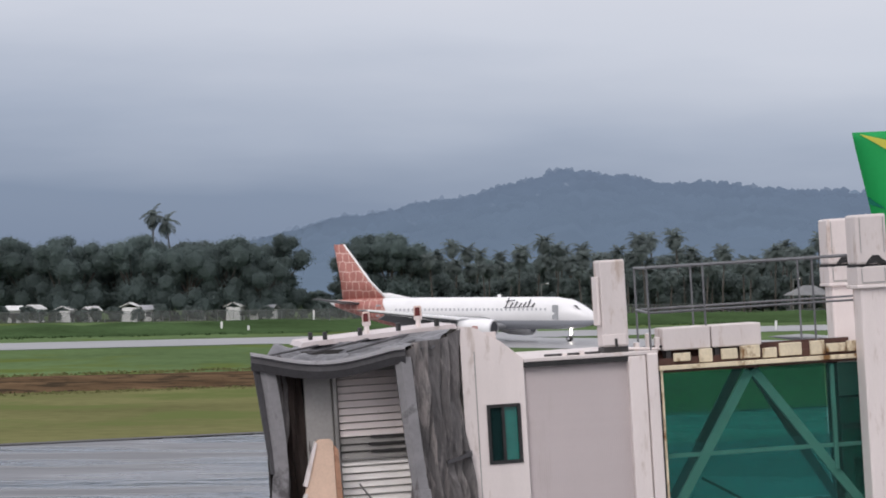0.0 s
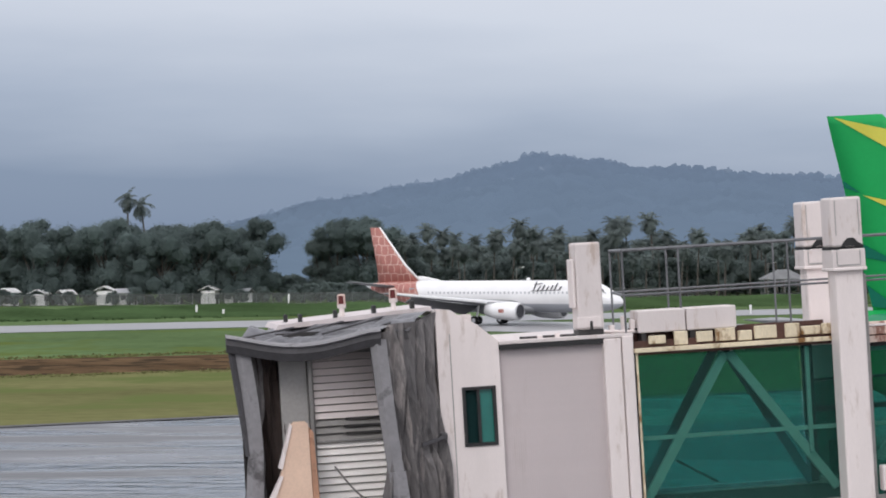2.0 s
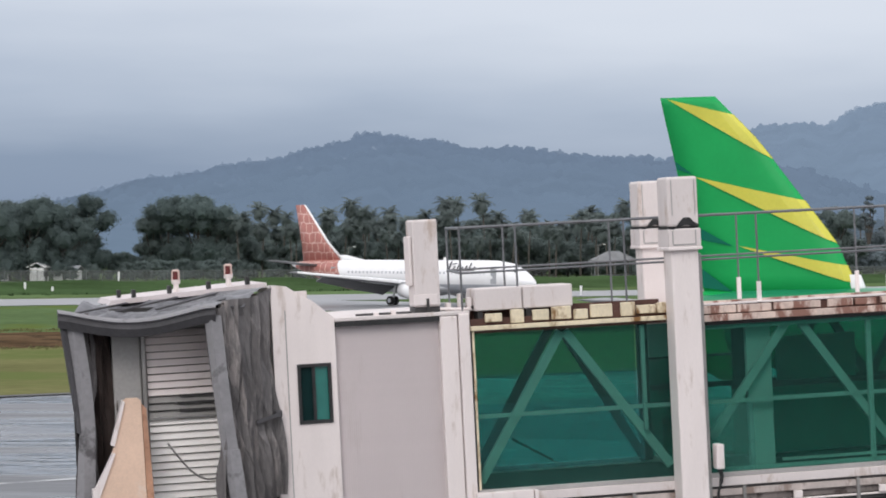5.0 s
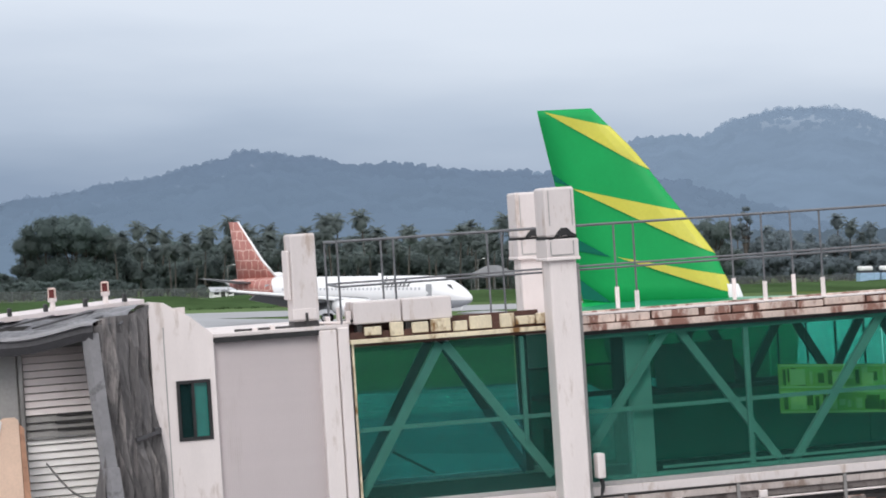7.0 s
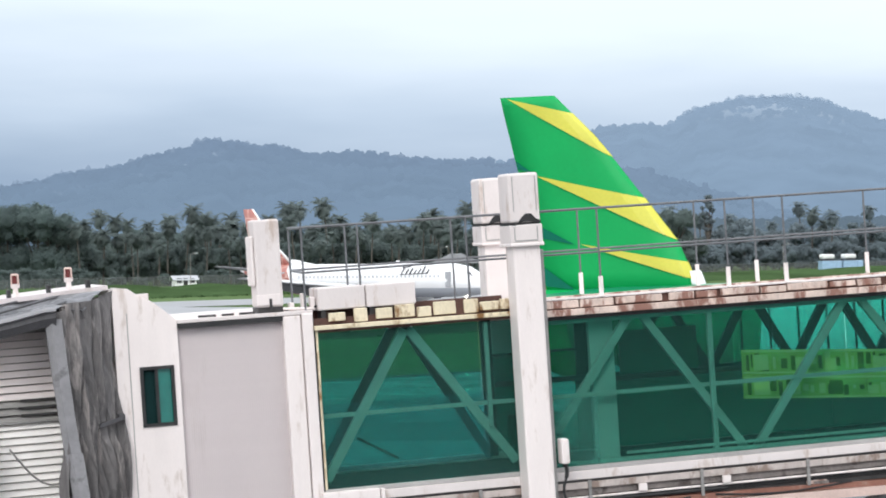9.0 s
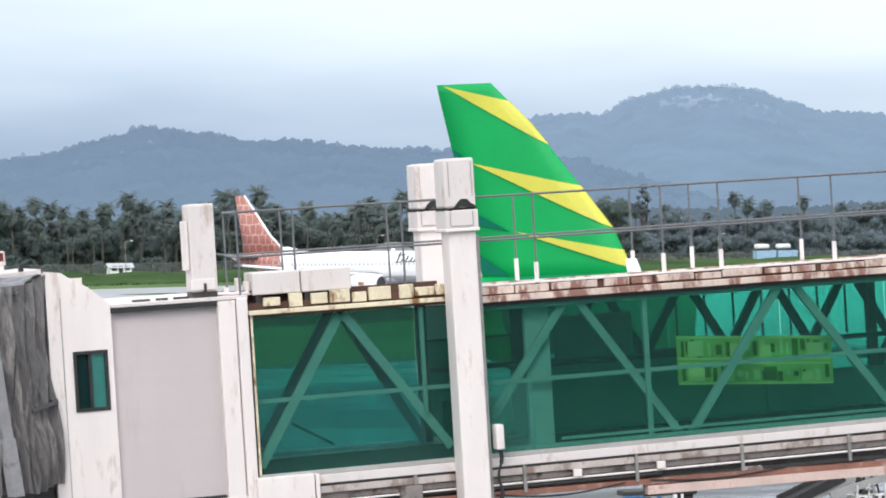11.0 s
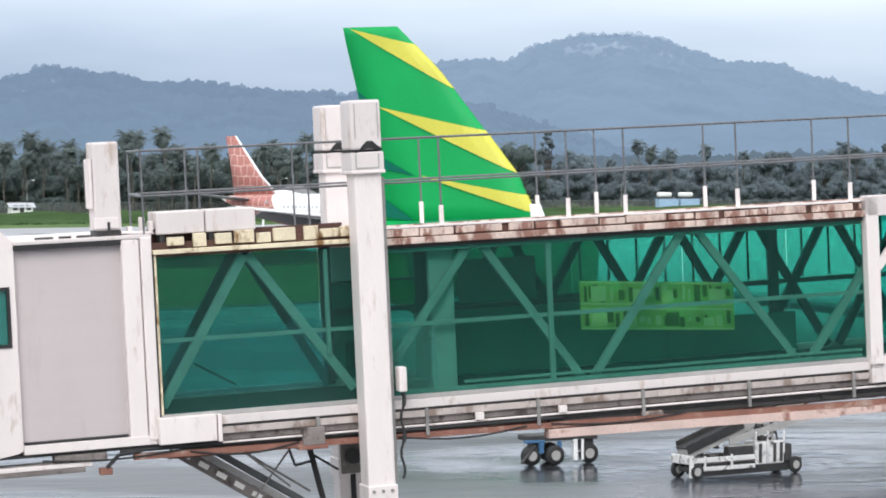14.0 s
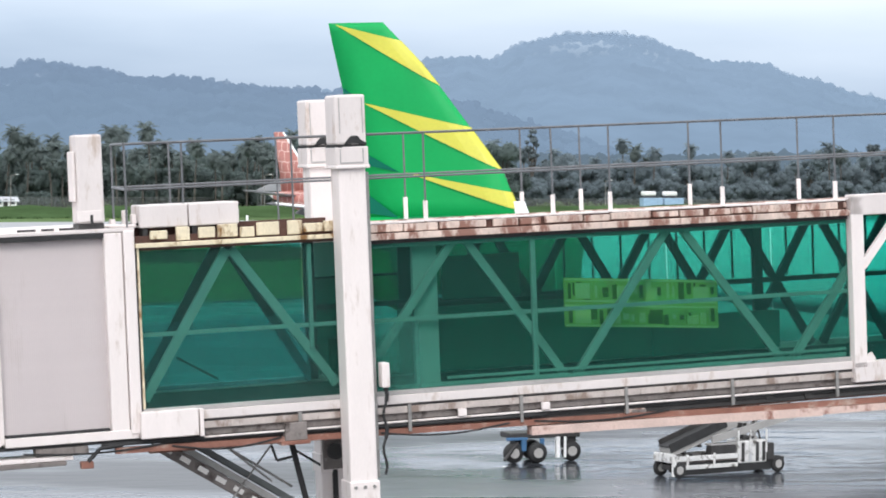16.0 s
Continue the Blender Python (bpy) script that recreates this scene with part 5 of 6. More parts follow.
B("cabin_floor_front", bx(-5.3, -2.75, -0.75, 0.115, -0.35, -0.05), M_DARK)
B("cabin_roof", poly_prism([(-4.95, 3.0), (-2.72, 3.13), (-2.72, 3.2), (-4.9, 3.07)], 0.35, 2.5), M_CURTAIN, "white cabin roof with black clips")
for xx, yy in ((-4.6, 0.45), (-4.1, 0.42), (-3.55, 0.4), (-3.0, 0.38), (-4.75, 1.2)):
    B("roof_clip", bx(xx, xx + 0.05, yy, yy + 0.22, 3.06, 3.20 + 0.06 * (xx + 4.6), 0.01), M_BLACK)


def beacon(x, y, z):
    t = thing("warning_beacon", "red warning beacon on a white base on the bridge roof", "beacon", BRM @ Matrix.Translation((x, y, z)), "warning beacons")
    part("base", tb((0, 0, 0), (0, 0, 0.12), 0.045, 12, 0.035), M_WHITE2, t)
    part("collar", tb((0, 0, 0.12), (0, 0, 0.18), 0.06, 12, 0.065), M_WHITE, t)
    part("lens", tb((0, 0, 0.18), (0, 0, 0.30), 0.055, 12, 0.048), M_BEACON, t, "dark red lens")
    part("cap", tb((0, 0, 0.30), (0, 0, 0.325), 0.062, 12, 0.04), M_PINKISH, t, "faded pink cap")
    for k in range(4):
        a = k * math.pi / 2 + 0.6
        part("guard_bar", tb((0.066 * math.cos(a), 0.066 * math.sin(a), 0.17), (0.062 * math.cos(a), 0.062 * math.sin(a), 0.31), 0.010, 6), M_PINKISH, t)


beacon(-3.94, 0.9, 3.12)
beacon(-3.19, 0.9, 3.16)

# canopy: hoop legs, front band, pleated side, roof cloth
FLx, FLy, FRx, FRy, BKx, BKy = -5.69, -0.30, -3.62, -0.90, -2.73, 0.0


def pleats(p0, p1, ztop, zbot, n, amp, seed):
    """A hanging pleated cloth between two plan points."""
    r = random.Random(seed)
    p0, p1 = Vector((*p0, 0)), Vector((*p1, 0))
    side = Vector((-(p1 - p0).y, (p1 - p0).x, 0)).normalized()
    bm, cols = bmesh.new(), []
    for i in range(n + 1):
        f = i / n
        off = amp * (1 if i % 2 else -1) * r.uniform(0.5, 1.3) * (1.3 if 0.05 < f < 0.4 else 0.9)
        col = []
        for j in range(13):
            g = j / 12
            z = ztop(f) + (zbot(f) - ztop(f)) * g
            calm = 0.45 if f > 0.45 and g < 0.55 else 1.15
            pinch = 1.0 - 0.5 * math.exp(-((g - 0.6) / 0.10) ** 2)
            wob = side * (off * (0.4 + g) * calm * pinch + 0.05 * math.sin(g * 7 + i * 1.7) + 0.11 * noise.noise((f * 5, g * 4, seed)) + 0.05 * noise.noise((f * 14, g * 9, seed + 2)))
            lean = 0.14 * (g - 0.6) * math.sin(math.pi * f)
            col.append(bm.verts.new(p0 + (p1 - p0) * (f + lean + 0.02 * math.sin(g * 5 + i)) + wob + Vector((0, 0, z))))
        cols.append(col)
    for a, b in zip(cols, cols[1:]):
        for j in range(12):
            bm.faces.new((a[j], b[j], b[j + 1], a[j + 1]))
    return bm


canopy = B("canopy", pleats((FRx, FRy), (BKx, BKy), lambda f: 2.88 + 0.27 * f + 0.05 * math.sin(f * 6), lambda f: 0.22 + 0.05 * math.sin(f * 9), 22, 0.085, 4), M_CANVAS, "weathered dark grey pleated canopy cloth")
B("tie_strap", bar((-3.05, -0.36, 1.30), (-2.66, -0.10, 1.38), 0.05, 0.05), M_HEM, "dark tie strap", canopy)
B("strap_knot", bx(-2.76, -2.66, -0.16, -0.04, 1.33, 1.43, 0.02), M_HEM, "", canopy)
B("side_cloth", pleats((FLx + 0.36, FLy + 0.12), (-4.95, 0.9), lambda f: 2.9 + 0.1 * f, lambda f: 0.3, 10, 0.05, 9), M_CANVAS, "", canopy)


def leg(x0, y, z0, x1, z1, w0, w1, bend):
    rings = []
    for i in range(9):
        f = i / 8
        cx = x0 + (x1 - x0) * f + bend * math.sin(math.pi * f)
        w = w0 + (w1 - w0) * f
        z = z0 + (z1 - z0) * f
        rings.append([(cx, y, z), (cx + w * 0.35, y - 0.07, z), (cx + w, y - 0.05, z), (cx + w, y + 0.06, z), (cx, y + 0.08, z)])
    return loft(rings)


B("hoop_leg", leg(-5.60, FLy, 2.90, -5.51, 0.4, 0.21, 0.21, 0.08), M_CANVASL, "light grey padded hoop leg", canopy)
B("outer_edge", leg(-5.68, FLy + 0.04, 2.90, -5.50, 1.3, 0.09, 0.07, 0.0), M_HEM, "dark outer edge of the cloth", canopy)
B("hoop_leg", leg(-3.76, FRy, 2.82, -3.52, 0.25, 0.22, 0.20, -0.02), M_CANVASL, "light grey padded hoop leg", canopy)
B("leg_pad", leg(-5.48, FLy - 0.03, 1.25, -5.56, 0.38, 0.20, 0.26, 0.0), M_CANVASL, "", canopy)
B("leg_pad", leg(-3.61, FRy - 0.03, 1.0, -3.52, 0.22, 0.23, 0.22, 0.0), M_CANVASL, "", canopy)


def front_band(up=0.0, tall=0.20):
    rings = []
    for i in range(15):
        f = i / 14
        x, y = FLx + (FRx - FLx) * f, FLy + (FRy - FLy) * f
        z = 2.95 - 0.16 * math.sin(math.pi * min(1, f * 1.05)) ** 1.2 - 0.02 * f
        z, o = z + up, 0.03 if up else 0.0
        rings.append([(x, y - 0.10 - o, z), (x, y - 0.13 - o, z - tall * 0.45), (x, y - 0.06 - o, z - tall), (x, y + 0.05, z - tall * 0.95), (x, y + 0.05, z + 0.02)])
    return loft(rings)


B("front_band", front_band(), M_HEM, "sagging dark front hem", canopy)
# Paler lip: the highlight along the hem's top edge is painted in.
B("hem_lip", front_band(0.03, 0.055), M_CANVASL, "pale lip of the hem", canopy)
bm, grid = bmesh.new(), []
for i in range(49):
    f = i / 48
    row = []
    for j in range(25):
        g = j / 24
        fx, fy = FLx + (FRx - FLx) * f, FLy + (FRy - FLy) * f
        kx, ky = -4.9 + (BKx + 0.02 + 4.9) * f, 0.95 + (BKy - 0.95) * f
        x, y = fx + (kx - fx) * g, fy + (ky - fy) * g
        z0 = 2.95 - 0.16 * math.sin(math.pi * min(1, f * 1.05)) ** 1.2
        z = z0 + (3.03 + 0.12 * f - z0) * g + (0.22 * noise.noise((f * 3.2, g * 3, 2)) + 0.10 * abs(noise.noise((f * 7 + g * 3, g * 4, 6)))) * math.sin(math.pi * g) - 0.05 * math.sin(math.pi * g)
        row.append(bm.verts.new((x, y, z)))
    grid.append(row)
for a, b in zip(grid, grid[1:]):
    for j in range(24):
        bm.faces.new((a[j], b[j], b[j + 1], a[j + 1]))
B("canopy_roof", bm, M_WETCLOTH, "slack grey canopy roof cloth", canopy)
for i in range(4):
    f = 0.12 + i * 0.26
    B("roof_batten", tb((FLx + (FRx - FLx) * f, FLy + (FRy - FLy) * f + 0.25, 2.93), (-4.6 + 1.9 * f, 0.62 - 0.5 * f, 3.05 + 0.08 * f), 0.014, 6), M_HEM, "", canopy)

# inside the canopy: brown curtain, grey jamb, louvred shutter, peach guard
B("inner_curtain", pleats((-5.52, -0.1), (-4.97, 0.1), lambda f: 2.75, lambda f: -0.05, 12, 0.05, 21), M_BROWN, "dark brown inner curtain")
B("inner_back", bx(-5.5, -4.4, 0.32, 0.36, -0.05, 2.9), M_DARK)
B("jamb", bx(-4.96, -4.57, 0.0, 0.12, -0.05, 2.75, 0.02), M_CONC, "grey jamb")
B("jamb_edge", bx(-4.565, -4.505, -0.06, 0.12, -0.05, 2.75, 0.01), M_GREY)
shut = B("shutter", bx(-4.50, -3.50, 0.09, 0.13, -0.05, 2.7), M_CONC, "white louvred roller shutter")
for i in range(26):
    z = -0.02 + i * 0.102
    dark = 14 <= i <= 16
    # Lower slats are whiter: the light below the canopy's shade is painted in.
    B("slat", loft([[(-4.49, 0.08, z), (-4.49, 0.0, z + 0.015), (-4.49, 0.05, z + 0.097)], [(-3.52, 0.08, z), (-3.52, 0.0, z + 0.015), (-3.52, 0.05, z + 0.097)]]), M_GREY if dark else (M_WHITE2 if i > 16 else M_SLAT), "", shut)
for i in range(14, 18):
    B("slat_gap", bx(-4.1 + 0.03 * (i % 2), -3.54, -0.012, 0.0, -0.035 + i * 0.102, -0.005 + i * 0.102), M_DARK, "", shut)
B("shutter_rail", bx(-4.49, -3.52, -0.03, 0.07, 1.40, 1.43), M_GREY, "", shut)
B("header", bx(-4.95, -2.75, 0.14, 0.35, 2.6, 2.95), M_DARK)
B("inner_side", bx(-3.49, -2.76, 0.12, 0.3, -0.05, 2.75), M_DARK)
guard = B("guard_panel", poly_prism([(-5.44, -0.1), (-4.63, -0.1), (-4.65, 1.72), (-4.69, 1.755), (-4.85, 1.755), (-4.89, 1.72), (-5.03, 1.13), (-5.26, 0.5)], -0.64, -0.52), M_PEACH, "peach primed guard panel")
B("guard_edge", poly_prism([(-5.085, 1.14), (-5.035, 1.12), (-4.87, 1.71), (-4.90, 1.74)], -0.67, -0.50), M_WHITE2, "", guard)
B("guard_edge", poly_prism([(-5.36, 0.36), (-5.30, 0.36), (-5.03, 1.02), (-5.06, 1.04), (-5.32, 0.56), (-5.36, 0.56)], -0.67, -0.50), M_WHITE2, "", guard)
B("guard_post", poly_prism([(-4.625, -0.1), (-4.50, -0.1), (-4.53, 0.36), (-4.58, 1.60), (-4.645, 1.68)], -0.62, -0.48), M_RUSTPOST, "rusty orange post", guard)
prev = None
for i in range(9):
    f = i / 8
    p = (-4.30 + 0.85 * f, -0.5 + 0.3 * f, 1.1 - 0.55 * math.sin(math.pi * f * 0.72))
    if prev:
        B("hanging_cable", tb(prev, p, 0.014, 6), M_GREY)
    prev = p


# ---------------------------------------------------------------- air conditioners on the roof
def ac_tall():
    t = thing("air_conditioner", "tall cream air conditioner cabinet standing on the bridge roof", "air conditioner", BRM)
    part("cabinet", bx(-0.66, -0.29, 0.05, 0.5, 2.74, 3.98, 0.03), M_WHITE, t)
    part("side_panel", bx(-0.71, -0.665, 0.1, 0.45, 3.05, 3.75, 0.015), M_WHITE2, t)
    part("lower_panel", bx(-0.68, -0.34, 0.035, 0.048, 2.77, 2.92, 0.004), M_WHITE2, t)
    part("foot", bx(-0.66, -0.30, 0.08, 0.47, 2.66, 2.735), M_DARK, t)
    part("bracket", bx(-0.50, -0.46, 0.02, 0.034, 2.68, 2.86, 0.004), M_DARK, t)
    part("drain_pipe", tb((-0.3, 0.1, 2.70), (0.12, 0.06, 2.68), 0.02, 8), M_WHITE2, t)


def ac_flat(x0, x1):
    t = thing("rooftop_unit", "low boxy cream air handling unit on the roof edge", "air conditioner", BRM, "low units on the bridge roof")
    part("casing", bx(x0, x1, 0.0, 0.55, 2.64, 2.96, 0.02), M_WHITE, t)
    part("foot", bx(x0 + 0.05, x0 + 0.12, 0.05, 0.5, 2.52, 2.638), M_DARK, t)
    part("foot", bx(x1 - 0.12, x1 - 0.05, 0.05, 0.5, 2.52, 2.638), M_DARK, t)


ac_tall()
ac_flat(0.19, 0.885)
ac_flat(0.90, 1.63)


# ---------------------------------------------------------------- airliners
def wheel(parent, x, y, z, r, w, name="wheel"):
    """A wheel under a gear leg: tyre with a hub, turning about its axle."""
    ob = part(name, loft([ellipse_y(-w / 2, r * 0.82), ellipse_y(-w / 2 + 0.06, r * 0.97), ellipse_y(0, r), ellipse_y(w / 2 - 0.06, r * 0.97), ellipse_y(w / 2, r * 0.82)]), M_BLACK, parent, "black tyre", True, Matrix.Translation((x, y, z)))
    part("hub", tb((0, -w / 2 - 0.015, 0), (0, w / 2 + 0.015, 0), r * 0.5, 10), M_AMETAL, ob)
    return ob


def ellipse_y(y, r, n=18):
    return [(r * math.cos(2 * math.pi * i / n), y, r * math.sin(2 * math.pi * i / n)) for i in range(n)]


def fuselage(rings, material, parent, label):
    return part("fuselage", loft([ellipse(*r) for r in rings]), material, parent, label, True)


def split_paint(name, white, belly, z_line):
    m = mat(name, white, 0.25, 0.03, 0.5, 10, 0.02)
    n, l = m.node_tree.nodes, m.node_tree.links
    b = n["Principled BSDF"]
    src = b.inputs["Base Color"].links[0].from_socket
    co, sep, mr, mx = n.new("ShaderNodeTexCoord"), n.new("ShaderNodeSeparateXYZ"), n.new("ShaderNodeMapRange"), n.new("ShaderNodeMix")
    mx.data_type = "RGBA"
    l.new(co.outputs["Object"], sep.inputs[0])
    l.new(sep.outputs["Z"], mr.inputs[0])
    mr.inputs["From Min"].default_value, mr.inputs["From Max"].default_value = z_line - 0.04, z_line + 0.04
    mx.inputs[6].default_value = (*belly, 1)
    l.new(src, mx.inputs[7])
    l.new(mr.outputs[0], mx.inputs[0])
    l.new(mx.outputs[2], b.inputs["Base Color"])
    return m


# Grey darkened to put the wing underside's shade into the colour.
M_WINGGREY = mat("shaded_wing_grey", (0.20, 0.205, 0.215), 0.4, 0.08, 0.6, 10, 0.02)
M_JETBODY = split_paint("white_over_grey_body_paint", (0.82, 0.82, 0.83), (0.42, 0.44, 0.48), 2.6)


def taxiing_jet():
    """Twin-engine airliner; nose at x = 0, flying direction +x, left side +y."""
    t = thing("airliner", "white airliner with a rust-red patterned tail taxiing on wet asphalt", "airplane")
    fuselage([(0.0, 0, 2.75, 0.05, 0.05), (-0.35, 0, 2.78, 0.55, 0.5), (-1.0, 0, 2.9, 0.95, 0.92), (-2.0, 0, 3.1, 1.35, 1.35), (-3.4, 0, 3.35, 1.7, 1.78), (-5.5, 0, 3.48, 1.87, 1.98), (-8, 0, 3.5, 1.88, 2.0), (-27, 0, 3.5, 1.88, 2.0), (-30, 0, 3.7, 1.75, 1.82), (-33, 0, 4.05, 1.4, 1.42), (-36, 0, 4.45, 0.9, 0.92), (-38.6, 0, 4.75, 0.38, 0.4), (-39.4, 0, 4.85, 0.12, 0.15)], M_JETBODY, t, "white fuselage with a grey belly")
    xs = [-27, -30, -33, -36, -38.6]

    def skin(x):
        q = [-x for x in xs]
        return np.interp(-x, q, [3.5, 3.7, 4.05, 4.45, 4.75]), np.interp(-x, q, [1.88, 1.75, 1.4, 0.9, 0.38]), np.interp(-x, q, [2.0, 1.82, 1.42, 0.92, 0.4])

    rings = []
    for i in range(9):
        ring = []
        for k in range(24):
            a = 2 * math.pi * k / 24
            f = i / 8
            x0 = -30.9 + 1.25 * (1 - math.sin(a))
            x = x0 + (-38.5 - x0) * f
            cz, ry, rz = skin(x)
            ring.append((x, (ry + 0.03) * math.cos(a), cz + (rz + 0.03) * math.sin(a)))
        rings.append(ring)
    part("tail_wrap", loft(rings, False), M_FINRED, t, "rust-red painted tail cone", True)
    part("fin", loft([foil((-30.6, 0, 5.1), 6.9, 0.55, (0, 1, 0)), foil((-33.3, 0, 7.6), 4.5, 0.42, (0, 1, 0)), foil((-37.35, 0, 12.45), 1.5, 0.2, (0, 1, 0))]), M_FINRED, t, "rust-red fin with a paler printed pattern", True)
    part("fin_leading_edge", loft([foil((-30.25, 0, 5.2), 0.55, 0.30, (0, 1, 0)), foil((-33.0, 0, 7.6), 0.50, 0.26, (0, 1, 0)), foil((-37.15, 0, 12.48), 0.36, 0.16, (0, 1, 0))]), M_AWHITE, t, "", True)
    part("dorsal_fin", loft([foil((-26.2, 0, 5.35), 5.0, 0.3, (0, 1, 0)), foil((-30.2, 0, 6.1), 1.6, 0.25, (0, 1, 0))]), M_AWHITE, t, "white dorsal fillet", True)
    for s in (1, -1):
        st = part("stabiliser", loft([foil((-33.9, s * 0.7, 4.75), 3.8, 0.36), foil((-36.4, s * 6.6, 5.4), 1.4, 0.14)]), M_WINGGREY, t, "", True)
        wing = part("wing", loft([foil((-13.5, s * 1.2, 2.45), 7.8, 1.1), foil((-17.0, s * 5.2, 2.9), 4.9, 0.75), foil((-22.3, s * 17.1, 4.05), 1.7, 0.3)]), M_WINGGREY, t, "grey swept wing", True)
        part("flap", loft([[(-20.4, s * 2.0, 2.15), (-22.3, s * 2.0, 1.2), (-22.35, s * 2.0, 1.3), (-20.4, s * 2.0, 2.35)], [(-21.6, s * 6.0, 2.65), (-23.0, s * 6.0, 1.85), (-23.05, s * 6.0, 1.95), (-21.6, s * 6.0, 2.85)], [(-23.2, s * 12.0, 3.4), (-24.1, s * 12.0, 2.9), (-24.15, s * 12.0, 3.0), (-23.2, s * 12.0, 3.55)]]), M_WINGGREY, wing, "lowered flaps")
        part("leading_edge", loft([foil((-13.4, s * 1.3, 2.46), 0.8, 0.6), foil((-16.9, s * 5.2, 2.91), 0.7, 0.5), foil((-22.2, s * 17.1, 4.06), 0.45, 0.28)]), M_AWHITE, wing, "", True)
        eng = part("engine", loft([ellipse(-11.9, s * 4.85, 1.72, 0.92, 0.88), ellipse(-12.05, s * 4.85, 1.72, 1.1, 1.04), ellipse(-13.2, s * 4.85, 1.75, 1.24, 1.16), ellipse(-15.2, s * 4.85, 1.8, 1.12, 1.06), ellipse(-16.8, s * 4.85, 1.85, 0.75, 0.72)]), M_AWHITE, t, "white engine nacelle", True)
        part("inlet_lip", loft([ellipse(-11.85, s * 4.85, 1.72, 0.88, 0.84), ellipse(-11.78, s * 4.85, 1.72, 0.95, 0.9), ellipse(-12.1, s * 4.85, 1.72, 1.035, 0.975)], False), M_AMETAL, eng, "polished lip", True)
        part("fan", tb((-12.0, s * 4.85, 1.72), (-11.88, s * 4.85, 1.72), 0.83, 18), M_ADARK, eng, "dark fan face")
        part("nozzle", tb((-15.9, s * 4.85, 1.85), (-17.0, s * 4.85, 1.9), 0.6, 16, 0.35), M_AMETAL, eng, "", True)
        part("pylon", bx(-17.2, -13.0, s * 4.85 - 0.14, s * 4.85 + 0.14, 2.35, 2.9, 0.04), M_AGREY, eng)
        part("emblem", bx(-14.3, -13.5, s * 6.07 - 0.02, s * 6.07 + 0.02, 1.6, 2.0), M_FINRED, eng)
        # cabin windows and doors
        for i in range(36):
            xx = -6.5 - i * 0.62
            part("window", bx(xx, xx + 0.24, s * 1.84 - 0.03, s * 1.84 + 0.03, 3.84, 4.12), M_CABINWIN, t)
        for xx in (-5.0, -31.0):
            part("door", bx(xx - 0.42, xx + 0.42, s * 1.80 - 0.03, s * 1.80 + 0.03, 2.75, 4.5, 0.02) if xx > -20 else bx(xx - 0.35, xx + 0.35, s * 1.52 - 0.03, s * 1.52 + 0.03, 3.1, 4.6, 0.02), M_AGREY, t)
        # airline title as slanted plain strokes
        for i, h in enumerate((1.15, 0.55, 0.7, 0.5, 0.62, 0.95, 0.5)):
            x0 = -8.2 - i * 0.62 if s > 0 else -12.0 + i * 0.62
            yy = s * 1.74
            part("title_stroke", bar((x0, yy, 4.25), (x0 + 0.35, yy - s * 0.26 * h, 4.25 + h), 0.13, 0.10), M_ADARK, t)
        part("title_stroke", bar((-12.3, s * 1.77, 4.18), (-8.0, s * 1.74, 4.32), 0.10, 0.06), M_ADARK, t)
        part("title_stroke", bar((-12.1, s * 1.42, 5.0), (-10.9, s * 1.36, 5.12), 0.10, 0.08), M_ADARK, t)
        # main gear
        leg_ = part("gear_leg", tb((-19.9, s * 2.86, 0.5), (-19.6, s * 2.7, 2.6), 0.14, 10), M_AMETAL, t)
        for dy in (-0.43, 0.43):
            jet_wheels.append((wheel(leg_, -19.9, s * 2.86 + dy, 0.56, 0.56, 0.4), 0.56))
    nose = part("nose_gear_leg", tb((-4.0, 0, 0.3), (-3.9, 0, 2.2), 0.09, 10), M_AMETAL, t)
    for dy in (-0.2, 0.2):
        jet_wheels.append((wheel(nose, -4.0, dy, 0.34, 0.34, 0.2), 0.34))
    part("taxi_light", tb((-3.84, 0, 1.15), (-3.78, 0, 1.15), 0.34, 14), M_LIGHT, nose, "bright white taxi light")
    part("windscreen", loft([[(-1.95, -1.1, 3.92), (-1.55, -0.55, 3.72), (-1.45, 0, 3.70), (-1.55, 0.55, 3.72), (-1.95, 1.1, 3.92)], [(-2.75, -1.25, 4.45), (-2.35, -0.6, 4.42), (-2.25, 0, 4.42), (-2.35, 0.6, 4.42), (-2.75, 1.25, 4.45)]]), M_ADARK, t, "dark cockpit windows")
    part("wing_fairing", loft([ellipse(-12.0, 0, 2.2, 1.2, 0.5), ellipse(-14.5, 0, 2.05, 1.9, 0.85), ellipse(-20.5, 0, 2.05, 1.9, 0.85), ellipse(-23.0, 0, 2.3, 1.2, 0.5)]), M_AGREY, t, "", True)
    part("antenna", bx(-14.2, -13.7, -0.03, 0.03, 5.48, 5.85), M_AWHITE, t)
    return t


jet_wheels = []
jet = taxiing_jet()

A_YAW = -30.0
ca, sa = math.cos(radians(A_YAW)), math.sin(radians(A_YAW))


